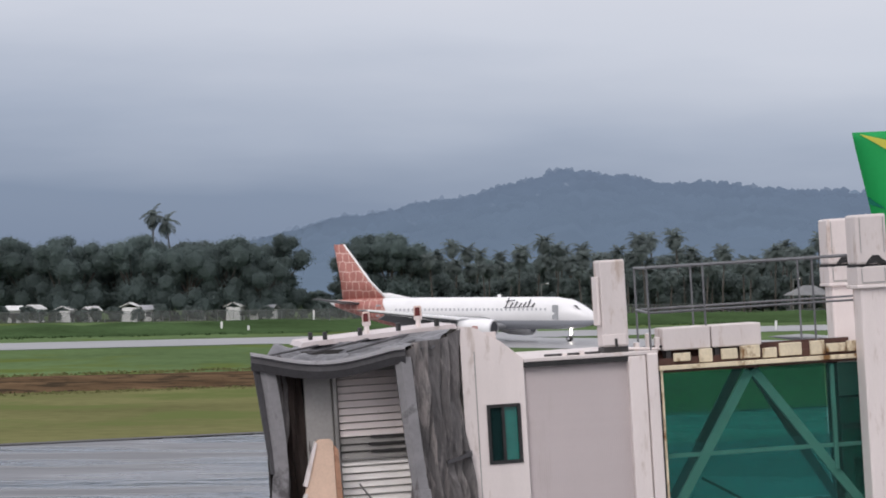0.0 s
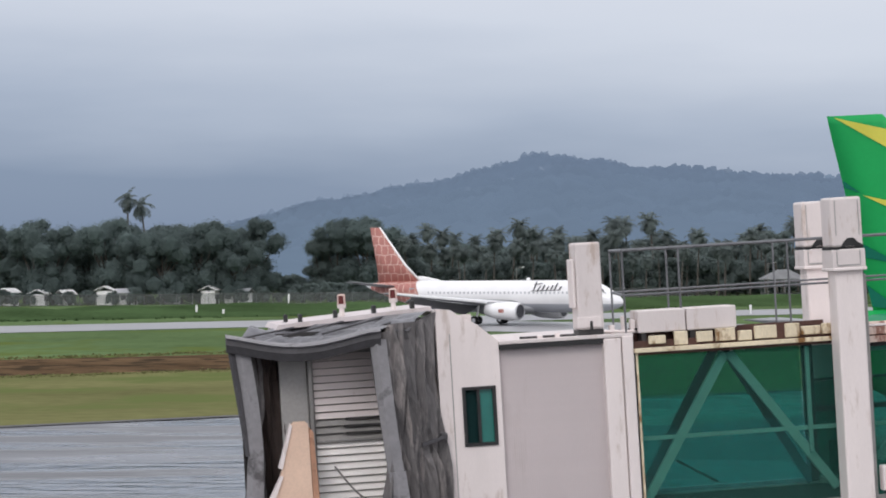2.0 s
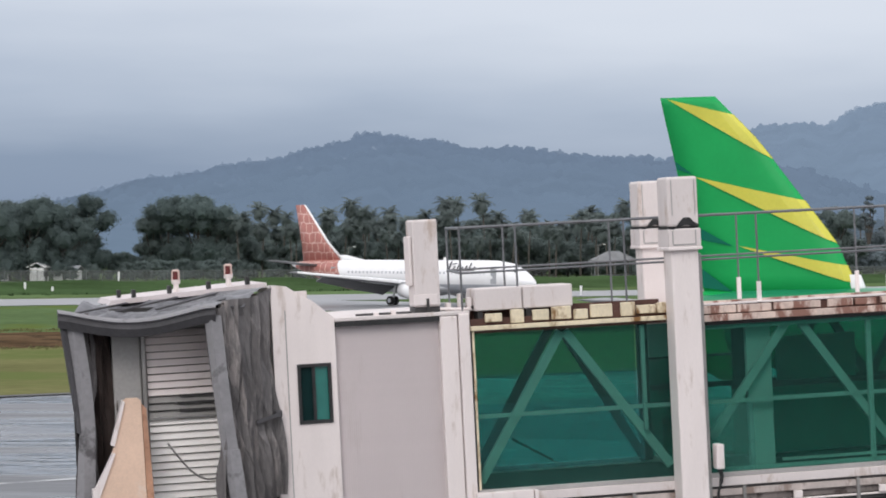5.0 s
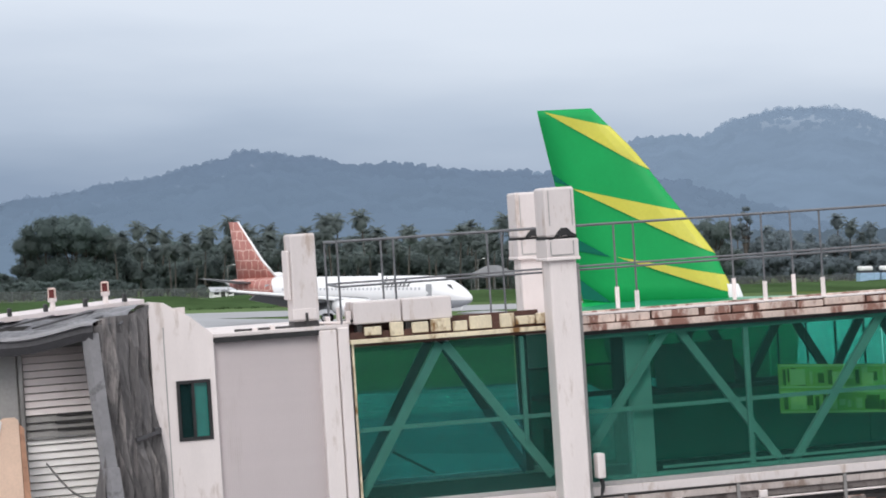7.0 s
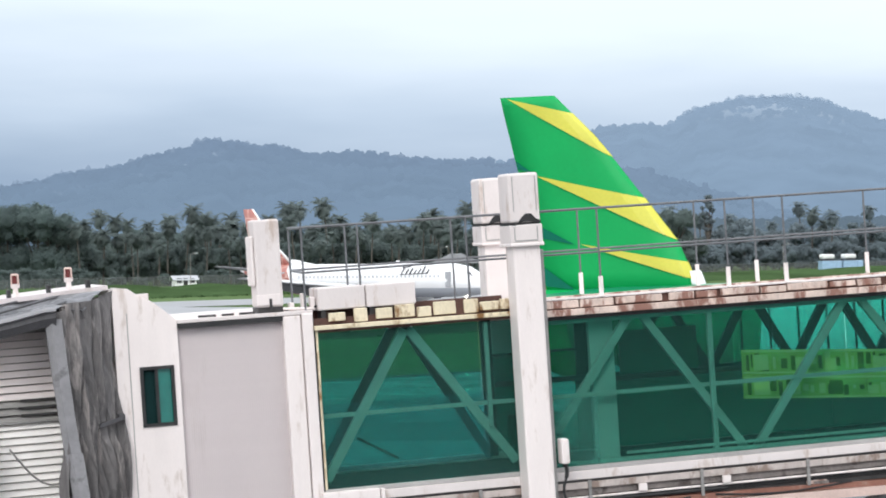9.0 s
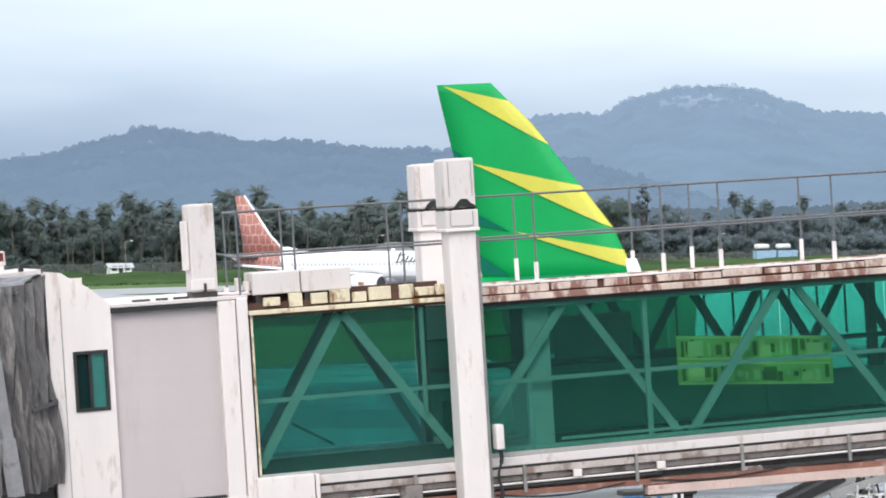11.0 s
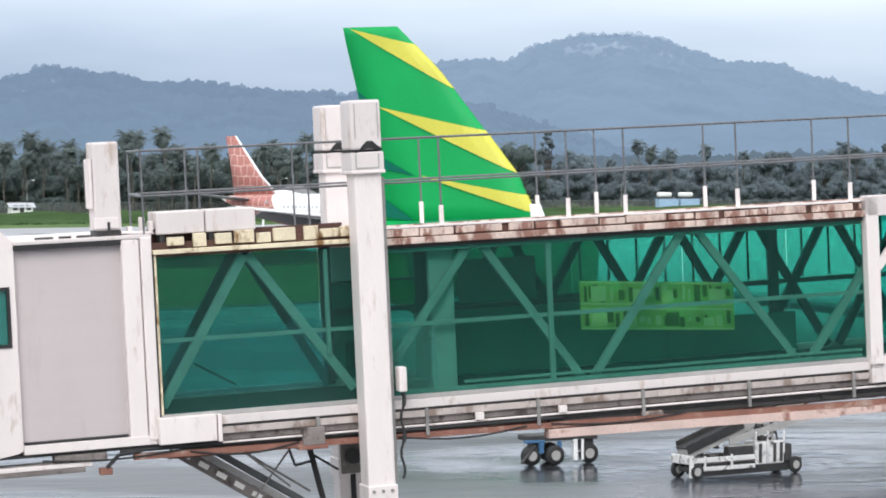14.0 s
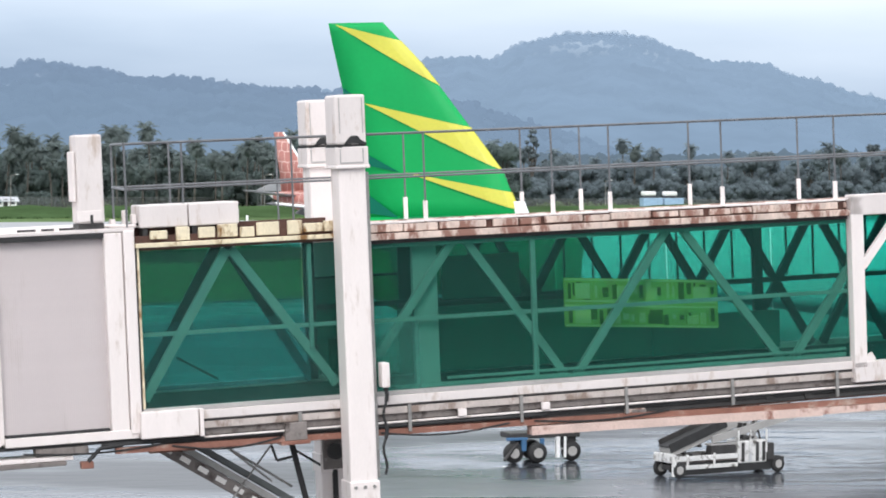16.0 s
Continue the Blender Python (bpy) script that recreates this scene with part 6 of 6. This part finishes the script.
def parked_jet():
    """The airliner on the stand beyond the bridge; nose at x = 0, body along -x."""
    nx, ny = 6.84 + 37.2 * ca, 78.13 + 37.2 * sa
    t = thing("parked_airliner", "parked airliner with a bright green and lime striped tail", "airplane", pose(nx, ny, 0, 0, 0, A_YAW))
    fuselage([(0, 0, 3.3, 0.05, 0.05), (-0.4, 0, 3.32, 0.6, 0.6), (-1.3, 0, 3.5, 1.15, 1.15), (-3, 0, 3.72, 1.7, 1.75), (-5.5, 0, 3.85, 1.95, 2.05), (-25, 0, 3.85, 1.97, 2.07), (-29, 0, 4.1, 1.75, 1.82), (-33, 0, 4.6, 1.15, 1.25), (-36.5, 0, 5.05, 0.5, 0.6), (-37.5, 0, 5.15, 0.2, 0.25)], M_AWHITE, t, "white fuselage")
    FZ = (5.6, 6.3, 7.18, 8.73, 9.85, 10.55, 11.3, 11.6, 11.87)
    FLE = (-30.6, -30.78, -31.17, -32.41, -33.32, -33.92, -34.69, -35.0, -35.28)
    FTE = (-35.6, -35.78, -36.0, -36.38, -36.66, -36.84, -37.03, -37.1, -37.16)

    def le_x(z):
        return float(np.interp(z, FZ, FLE))

    def te_x(z):
        return float(np.interp(z, FZ, FTE))

    def fin_thick(z):
        return 0.6 - 0.36 * min(1.0, (z - 5.6) / 6.1)

    fin = part("fin", loft([foil((le_x(z), 0, z), le_x(z) - te_x(z), fin_thick(z) if z < 11.8 else 0.12, (0, 1, 0)) for z in FZ]), M_TAILGREEN, t, "bright green fin", True)

    def fy(xx, z):
        """Half thickness of the fin at x and height z."""
        a = (le_x(z) - xx) / (le_x(z) - te_x(z))
        return fin_thick(z) * np.interp(a, [0, 0.04, 0.15, 0.4, 0.7, 1], [0.0, 0.35, 0.5, 0.5, 0.28, 0.03])

    def stripe(name, apex, za, zb, edge, material):
        """A tapering stripe: from the apex to the leading or trailing edge between heights za and zb, wrapped on the fin's surface."""
        ex = le_x if edge == "le" else te_x
        for s in (1, -1):
            bm, grid = bmesh.new(), []
            for i in range(25):
                f = 1 - (1 - i / 24) ** 2
                row = []
                for j in range(5):
                    g = j / 4
                    ze = za + (zb - za) * g
                    xe = ex(ze) + 0.02
                    z = apex[1] + (ze - apex[1]) * f
                    xx = apex[0] + (xe - apex[0]) * f
                    row.append(bm.verts.new((xx, s * (fy(xx, z) + 0.02), z)))
                grid.append(row)
            for a, b in zip(grid, grid[1:]):
                for j in range(4):
                    bm.faces.new((a[j], b[j], b[j + 1], a[j + 1]))
            part(name, bm, material, fin)

    stripe("yellow_stripe", (-36.9, 11.82), 11.29, 9.88, "le", M_TAILYELLOW)
    stripe("yellow_stripe", (-35.93, 9.36), 8.59, 7.27, "le", M_TAILYELLOW)
    stripe("yellow_stripe", (-34.42, 7.19), 6.60, 6.06, "le", M_TAILYELLOW)
    stripe("dark_stripe", (-34.6, 7.18), 7.94, 7.44, "te", M_TAILDARK)
    stripe("dark_stripe", (-34.62, 5.76), 6.55, 5.88, "te", M_TAILDARK)
    stripe("dark_stripe", (-35.98, 9.42), 9.85, 9.6, "te", M_TAILDARK)
    part("tail_cone_paint", loft([ellipse(-34.6, 0, 4.30, 0.90, 1.50), ellipse(-36.5, 0, 4.70, 0.58, 1.05), ellipse(-37.52, 0, 5.05, 0.25, 0.42)]), M_TAILGREEN, t, "bright green tail cone", True)
    part("fin_fillet", loft([foil((-30.2, 0, 5.6), 0.8, 0.35, (0, 1, 0)), foil((-30.5, 0, 6.32), 0.45, 0.3, (0, 1, 0))]), M_AWHITE, t, "white fillet ahead of the fin", True)
    part("tail_paint", loft([ellipse(-28.0, 0, 4.04, 1.83, 1.91), ellipse(-29, 0, 4.1, 1.775, 1.845), ellipse(-33, 0, 4.6, 1.175, 1.275), ellipse(-36.5, 0, 5.05, 0.525, 0.625)], False), M_BODYGREEN, t, "dark green painted rear body", True)
    for s in (1, -1):
        part("stabiliser", loft([foil((-32.2, s * 0.6, 5.0), 3.9, 0.4), foil((-35.5, s * 6.2, 5.6), 1.5, 0.15)]), M_AGREY, t, "", True)
        part("wing", loft([foil((-11.5, s * 1.2, 2.9), 7.0, 0.9), foil((-15.0, s * 6.0, 3.4), 4.0, 0.5), foil((-20.2, s * 16.8, 4.5), 1.6, 0.2)]), M_AGREY, t, "", True)
        eng = part("engine", loft([ellipse(-9.6, s * 5.75, 1.75, 0.95, 0.95), ellipse(-9.9, s * 5.75, 1.75, 1.12, 1.12), ellipse(-11.5, s * 5.75, 1.75, 1.18, 1.18), ellipse(-13.6, s * 5.75, 1.8, 0.9, 0.9)]), M_AWHITE, t, "white engine nacelle", True)
        part("pylon", bx(-14.0, -11.0, s * 5.75 - 0.15, s * 5.75 + 0.15, 2.6, 3.4, 0.04), M_AGREY, eng)
        leg_ = part("gear_leg", tb((-17.7, s * 3.8, 0.5), (-17.6, s * 3.6, 3.0), 0.16, 10), M_AMETAL, t)
        for dy in (-0.46, 0.46):
            wheel(leg_, -17.7, s * 3.8 + dy, 0.58, 0.58, 0.42)
    nose = part("nose_gear_leg", tb((-5.1, 0, 0.35), (-5.0, 0, 2.3), 0.1, 10), M_AMETAL, t)
    for dy in (-0.25, 0.25):
        wheel(nose, -5.1, dy, 0.38, 0.38, 0.22)
    for s in (1, -1):
        for i in range(16):
            xx = -7.0 - i * 0.72
            part("window", bx(xx, xx + 0.24, s * 1.93 - 0.03, s * 1.93 + 0.03, 4.15, 4.45), M_AGREY, t)
    return t


parked_jet()


# ---------------------------------------------------------------- vehicles on the apron
def road_wheel(parent, x, y, r, w):
    ob = part("wheel", loft([ellipse_y(-w / 2, r * 0.85), ellipse_y(-w / 2 + 0.04, r), ellipse_y(w / 2 - 0.04, r), ellipse_y(w / 2, r * 0.85)]), M_BLACK, parent, "black tyre with a pale rim", True, Matrix.Translation((x, y, r)))
    part("rim", tb((0, -w / 2 - 0.01, 0), (0, w / 2 + 0.01, 0), r * 0.5, 12), M_CONC, ob)


def belt_loader():
    t = thing("belt_loader", "white belt loader with a raised black conveyor on the wet apron", "belt loader", pose(14.48, 57.4, 0.02, 0, 0, 25) @ Matrix.Diagonal((1, 0.52, 1, 1)))
    # Black chassis box reaches low to draw the shade under the loader too.
    part("chassis", bx(-1.30, 1.32, -0.66, 0.60, 0.07, 0.34, 0.03), M_BLACK, t)
    part("drawbar", bx(-1.62, 1.6, -0.3, 0.3, 0.18, 0.30, 0.02), M_DARK, t)
    part("side_skirt", bx(-1.60, 0.25, -0.74, -0.68, 0.20, 0.30, 0.015), M_LOADER, t)
    part("side_skirt", bx(-1.60, 0.25, -0.74, -0.68, 0.40, 0.52, 0.015), M_LOADER, t)
    part("side_skirt", bx(-1.60, 1.5, 0.68, 0.74, 0.24, 0.52, 0.015), M_LOADER, t)
    part("deck_plate", bx(-1.58, 1.4, -0.67, 0.67, 0.36, 0.42, 0.015), M_UNDER, t)
    part("bumper", bx(-1.70, -1.61, -0.72, 0.72, 0.36, 0.58, 0.03), M_LOADER, t)
    for s in (-0.6, 0.6):
        part("headlight", tb((-1.73, s, 0.47), (-1.69, s, 0.47), 0.06, 10), M_CONC, t)
    part("tool_box", bx(-0.55, 0.2, -0.72, -0.3, 0.43, 0.72, 0.03), M_DARK, t)
    part("box_lid", bx(-0.57, 0.22, -0.74, -0.28, 0.73, 0.77, 0.01), M_CONC, t)
    part("engine_cover", bx(0.28, 1.15, -0.72, 0.2, 0.26, 0.80, 0.05), M_LOADER, t)
    for xx, m in ((0.36, M_DARK), (0.58, M_AMETAL), (0.80, M_DARK), (1.0, M_DARK)):
        part("louvre", bx(xx, xx + 0.09, -0.745, -0.725, 0.30, 0.76), m, t)
    for xx in (-1.66, -1.30, -0.5):
        part("frame_post", bx(xx, xx + 0.06, -0.76, -0.70, 0.22, 0.56, 0.01), M_LOADER, t)
    part("corner_plate", bx(-1.70, -1.63, -0.74, -0.62, 0.06, 0.36, 0.01), M_LOADER, t)
    part("inner_box", bx(-1.2, -0.62, -0.6, 0.3, 0.22, 0.40, 0.02), M_DARK, t)
    part("boom", bar((-0.5, -0.62, 0.86), (2.3, -0.62, 1.40), 0.17, 0.10), M_CONC, t, "pale grey lifting boom")
    part("seat", bx(0.45, 0.8, -0.62, -0.25, 0.82, 0.90, 0.03), M_DARK, t)
    part("seat_back", bx(0.40, 0.47, -0.62, -0.25, 0.90, 1.22, 0.03), M_DARK, t)
    part("steering_column", tb((1.05, -0.45, 0.8), (0.95, -0.45, 1.12), 0.03, 8), M_DARK, t)
    for xx in (0.26, 0.62, 1.12):
        part("guard_rail", tb((xx, -0.74, 0.5), (xx, -0.74, 1.05), 0.03, 8), M_LOADER, t)
    part("mudguard", bx(1.15, 1.36, -0.78, -0.5, 0.30, 0.72, 0.04), M_DARK, t)
    part("rear_plate", bx(1.3, 1.75, -0.6, 0.6, 0.30, 0.36, 0.02), M_DARK, t)
    m = Matrix.Translation((-1.60, 0.1, 0.62)) @ Matrix.Rotation(radians(-18), 4, "Y")
    part("conveyor_frame", bx(0, 4.1, -0.42, 0.42, -0.14, 0.10, 0.02, m), M_CONC, t)
    part("conveyor_belt", bx(-0.03, 4.13, -0.36, 0.36, 0.104, 0.14, 0.01, m), M_BLACK, t, "black rubber belt")
    part("belt_guard", bx(-0.02, 1.75, -0.50, -0.43, -0.02, 0.20, 0.01, m), M_BLACK, t, "black rubber side guard")
    part("belt_guard", bx(0.05, 4.1, 0.43, 0.49, -0.05, 0.24, 0.01, m), M_DARK, t)
    for k in range(8):
        part("roller", bx(0.36 + 0.48 * k, 0.44 + 0.48 * k, -0.4, 0.4, -0.22, -0.15, 0.02, m), M_DARK, t)
    for s in (-0.35, 0.35):
        part("lift_arm", tb((0.1, s, 0.4), (1.6, s, 1.45), 0.05, 8), M_LOADER, t)
        part("lift_arm", tb((1.25, s, 0.4), (0.7, s, 1.2), 0.05, 8), M_CONC, t)
    for xx in (-1.5, 1.5):
        for s in (-1, 1):
            road_wheel(t, xx, s * 0.68, 0.2, 0.18)
    return t


def blue_cart():
    t = thing("ground_cart", "blue framed four-wheeled ground power cart", "cart", pose(10.6, 60.3, 0.02, 0, 0, 14))
    part("draw_frame", bx(-1.0, -0.45, -0.40, -0.28, 0.56, 0.63, 0.02), M_BLUE, t, "bright blue draw frame")
    part("chassis", bx(-0.9, 1.0, -0.32, 0.32, 0.60, 0.74, 0.03), M_DARK, t)
    part("blue_post", bx(-0.62, -0.5, -0.44, -0.34, 0.30, 0.56, 0.015), M_BLUE, t)
    part("blue_post", bx(-0.12, -0.02, -0.44, -0.34, 0.26, 0.60, 0.015), M_BLUE, t)
    part("jack_leg", bx(0.34, 0.44, -0.36, -0.26, 0.10, 0.62, 0.01), M_HOUSEW, t)
    part("jack_leg", bx(0.55, 0.61, -0.36, -0.30, 0.10, 0.62, 0.01), M_HOUSEW, t)
    part("step", bx(0.42, 0.57, -0.35, -0.28, 0.30, 0.34), M_AMETAL, t)
    part("axle", tb((-0.8, -0.3, 0.25), (-0.05, 0.35, 0.25), 0.05, 8), M_DARK, t)
    part("axle", tb((0.8, -0.3, 0.25), (0.8, 0.4, 0.25), 0.05, 8), M_DARK, t)
    part("tow_bar", tb((-0.7, -0.35, 0.5), (-1.15, -0.55, 0.10), 0.04, 8), M_DARK, t)
    for xx in (-0.55, 0.8):
        part("spring", bx(xx - 0.14, xx + 0.14, -0.22, 0.22, 0.34, 0.60, 0.03), M_DARK, t)
    for xx, yy in ((-0.8, -0.3), (-0.2, -0.38), (-0.02, 0.38), (0.8, -0.2)):
        road_wheel(t, xx, yy, 0.25, 0.2)
    return t


belt_loader()
blue_cart()


def small_truck(x, y, turn):
    t = thing("small_truck", "small pale blue truck with a white cover far across the airfield", "truck", pose(x, y, 0.02, 0, 0, turn), "trucks beyond the runway")
    part("bed", bx(-2.6, 1.0, -1.2, 1.2, 0.6, 2.9, 0.05), M_PALEBLUE, t)
    part("cover", bx(-2.4, 0.8, -1.2, 1.2, 3.4, 4.5, 0.35), M_HOUSEW, t)
    part("window_band", bx(-2.3, 0.7, -1.1, 1.1, 2.9, 3.42, 0.05), M_ADARK, t)
    part("cab", bx(1.05, 2.6, -1.1, 1.1, 0.5, 2.9, 0.15), M_PALEBLUE, t)
    part("windscreen", bx(2.58, 2.63, -0.9, 0.9, 1.8, 2.6), M_ADARK, t)
    for xx in (-1.5, 1.7):
        for s in (-1, 1):
            road_wheel(t, xx, s * 0.85, 0.4, 0.25)


for px, py in ((131.0, 588.0), (136.6, 589.5)):
    small_truck(px, py, 12)


# ---------------------------------------------------------------- what moves
JET_PATH = [(0.0, -4.65, 301.0, 27.2), (1.5, -0.02, 300.3, 31.0), (3.5, 6.04, 296.5, 36.4), (5.0, 10.93, 290.5, 40.0), (8.0, 20.35, 284.0, 42.0), (11.0, 30.38, 280.0, 42.5), (14.5, 42.06, 273.98, 44.0), (16.0, 46.3, 270.3, 47.0)]


def motions():
    walk(jet, [(t, pose(x, y, 0.04, 0, 0, -a)) for t, x, y, a in JET_PATH])
    ts = [p[0] for p in JET_PATH]
    gone = [0.0]
    for p, q in zip(JET_PATH, JET_PATH[1:]):
        gone.append(gone[-1] + math.hypot(q[1] - p[1], q[2] - p[2]))
    for ob, r in jet_wheels:
        base = ob.location.copy()
        step = 0.08 if r < 0.5 else 0.16
        rows = []
        for i in range(int(16.0 / step) + 1):
            tt = min(16.0, i * step)
            turn = math.degrees(np.interp(tt, ts, gone) / r)
            rows.append((tt, pose(base.x, base.y, base.z, 0, turn, 0)))
        walk(ob, rows)


motions()
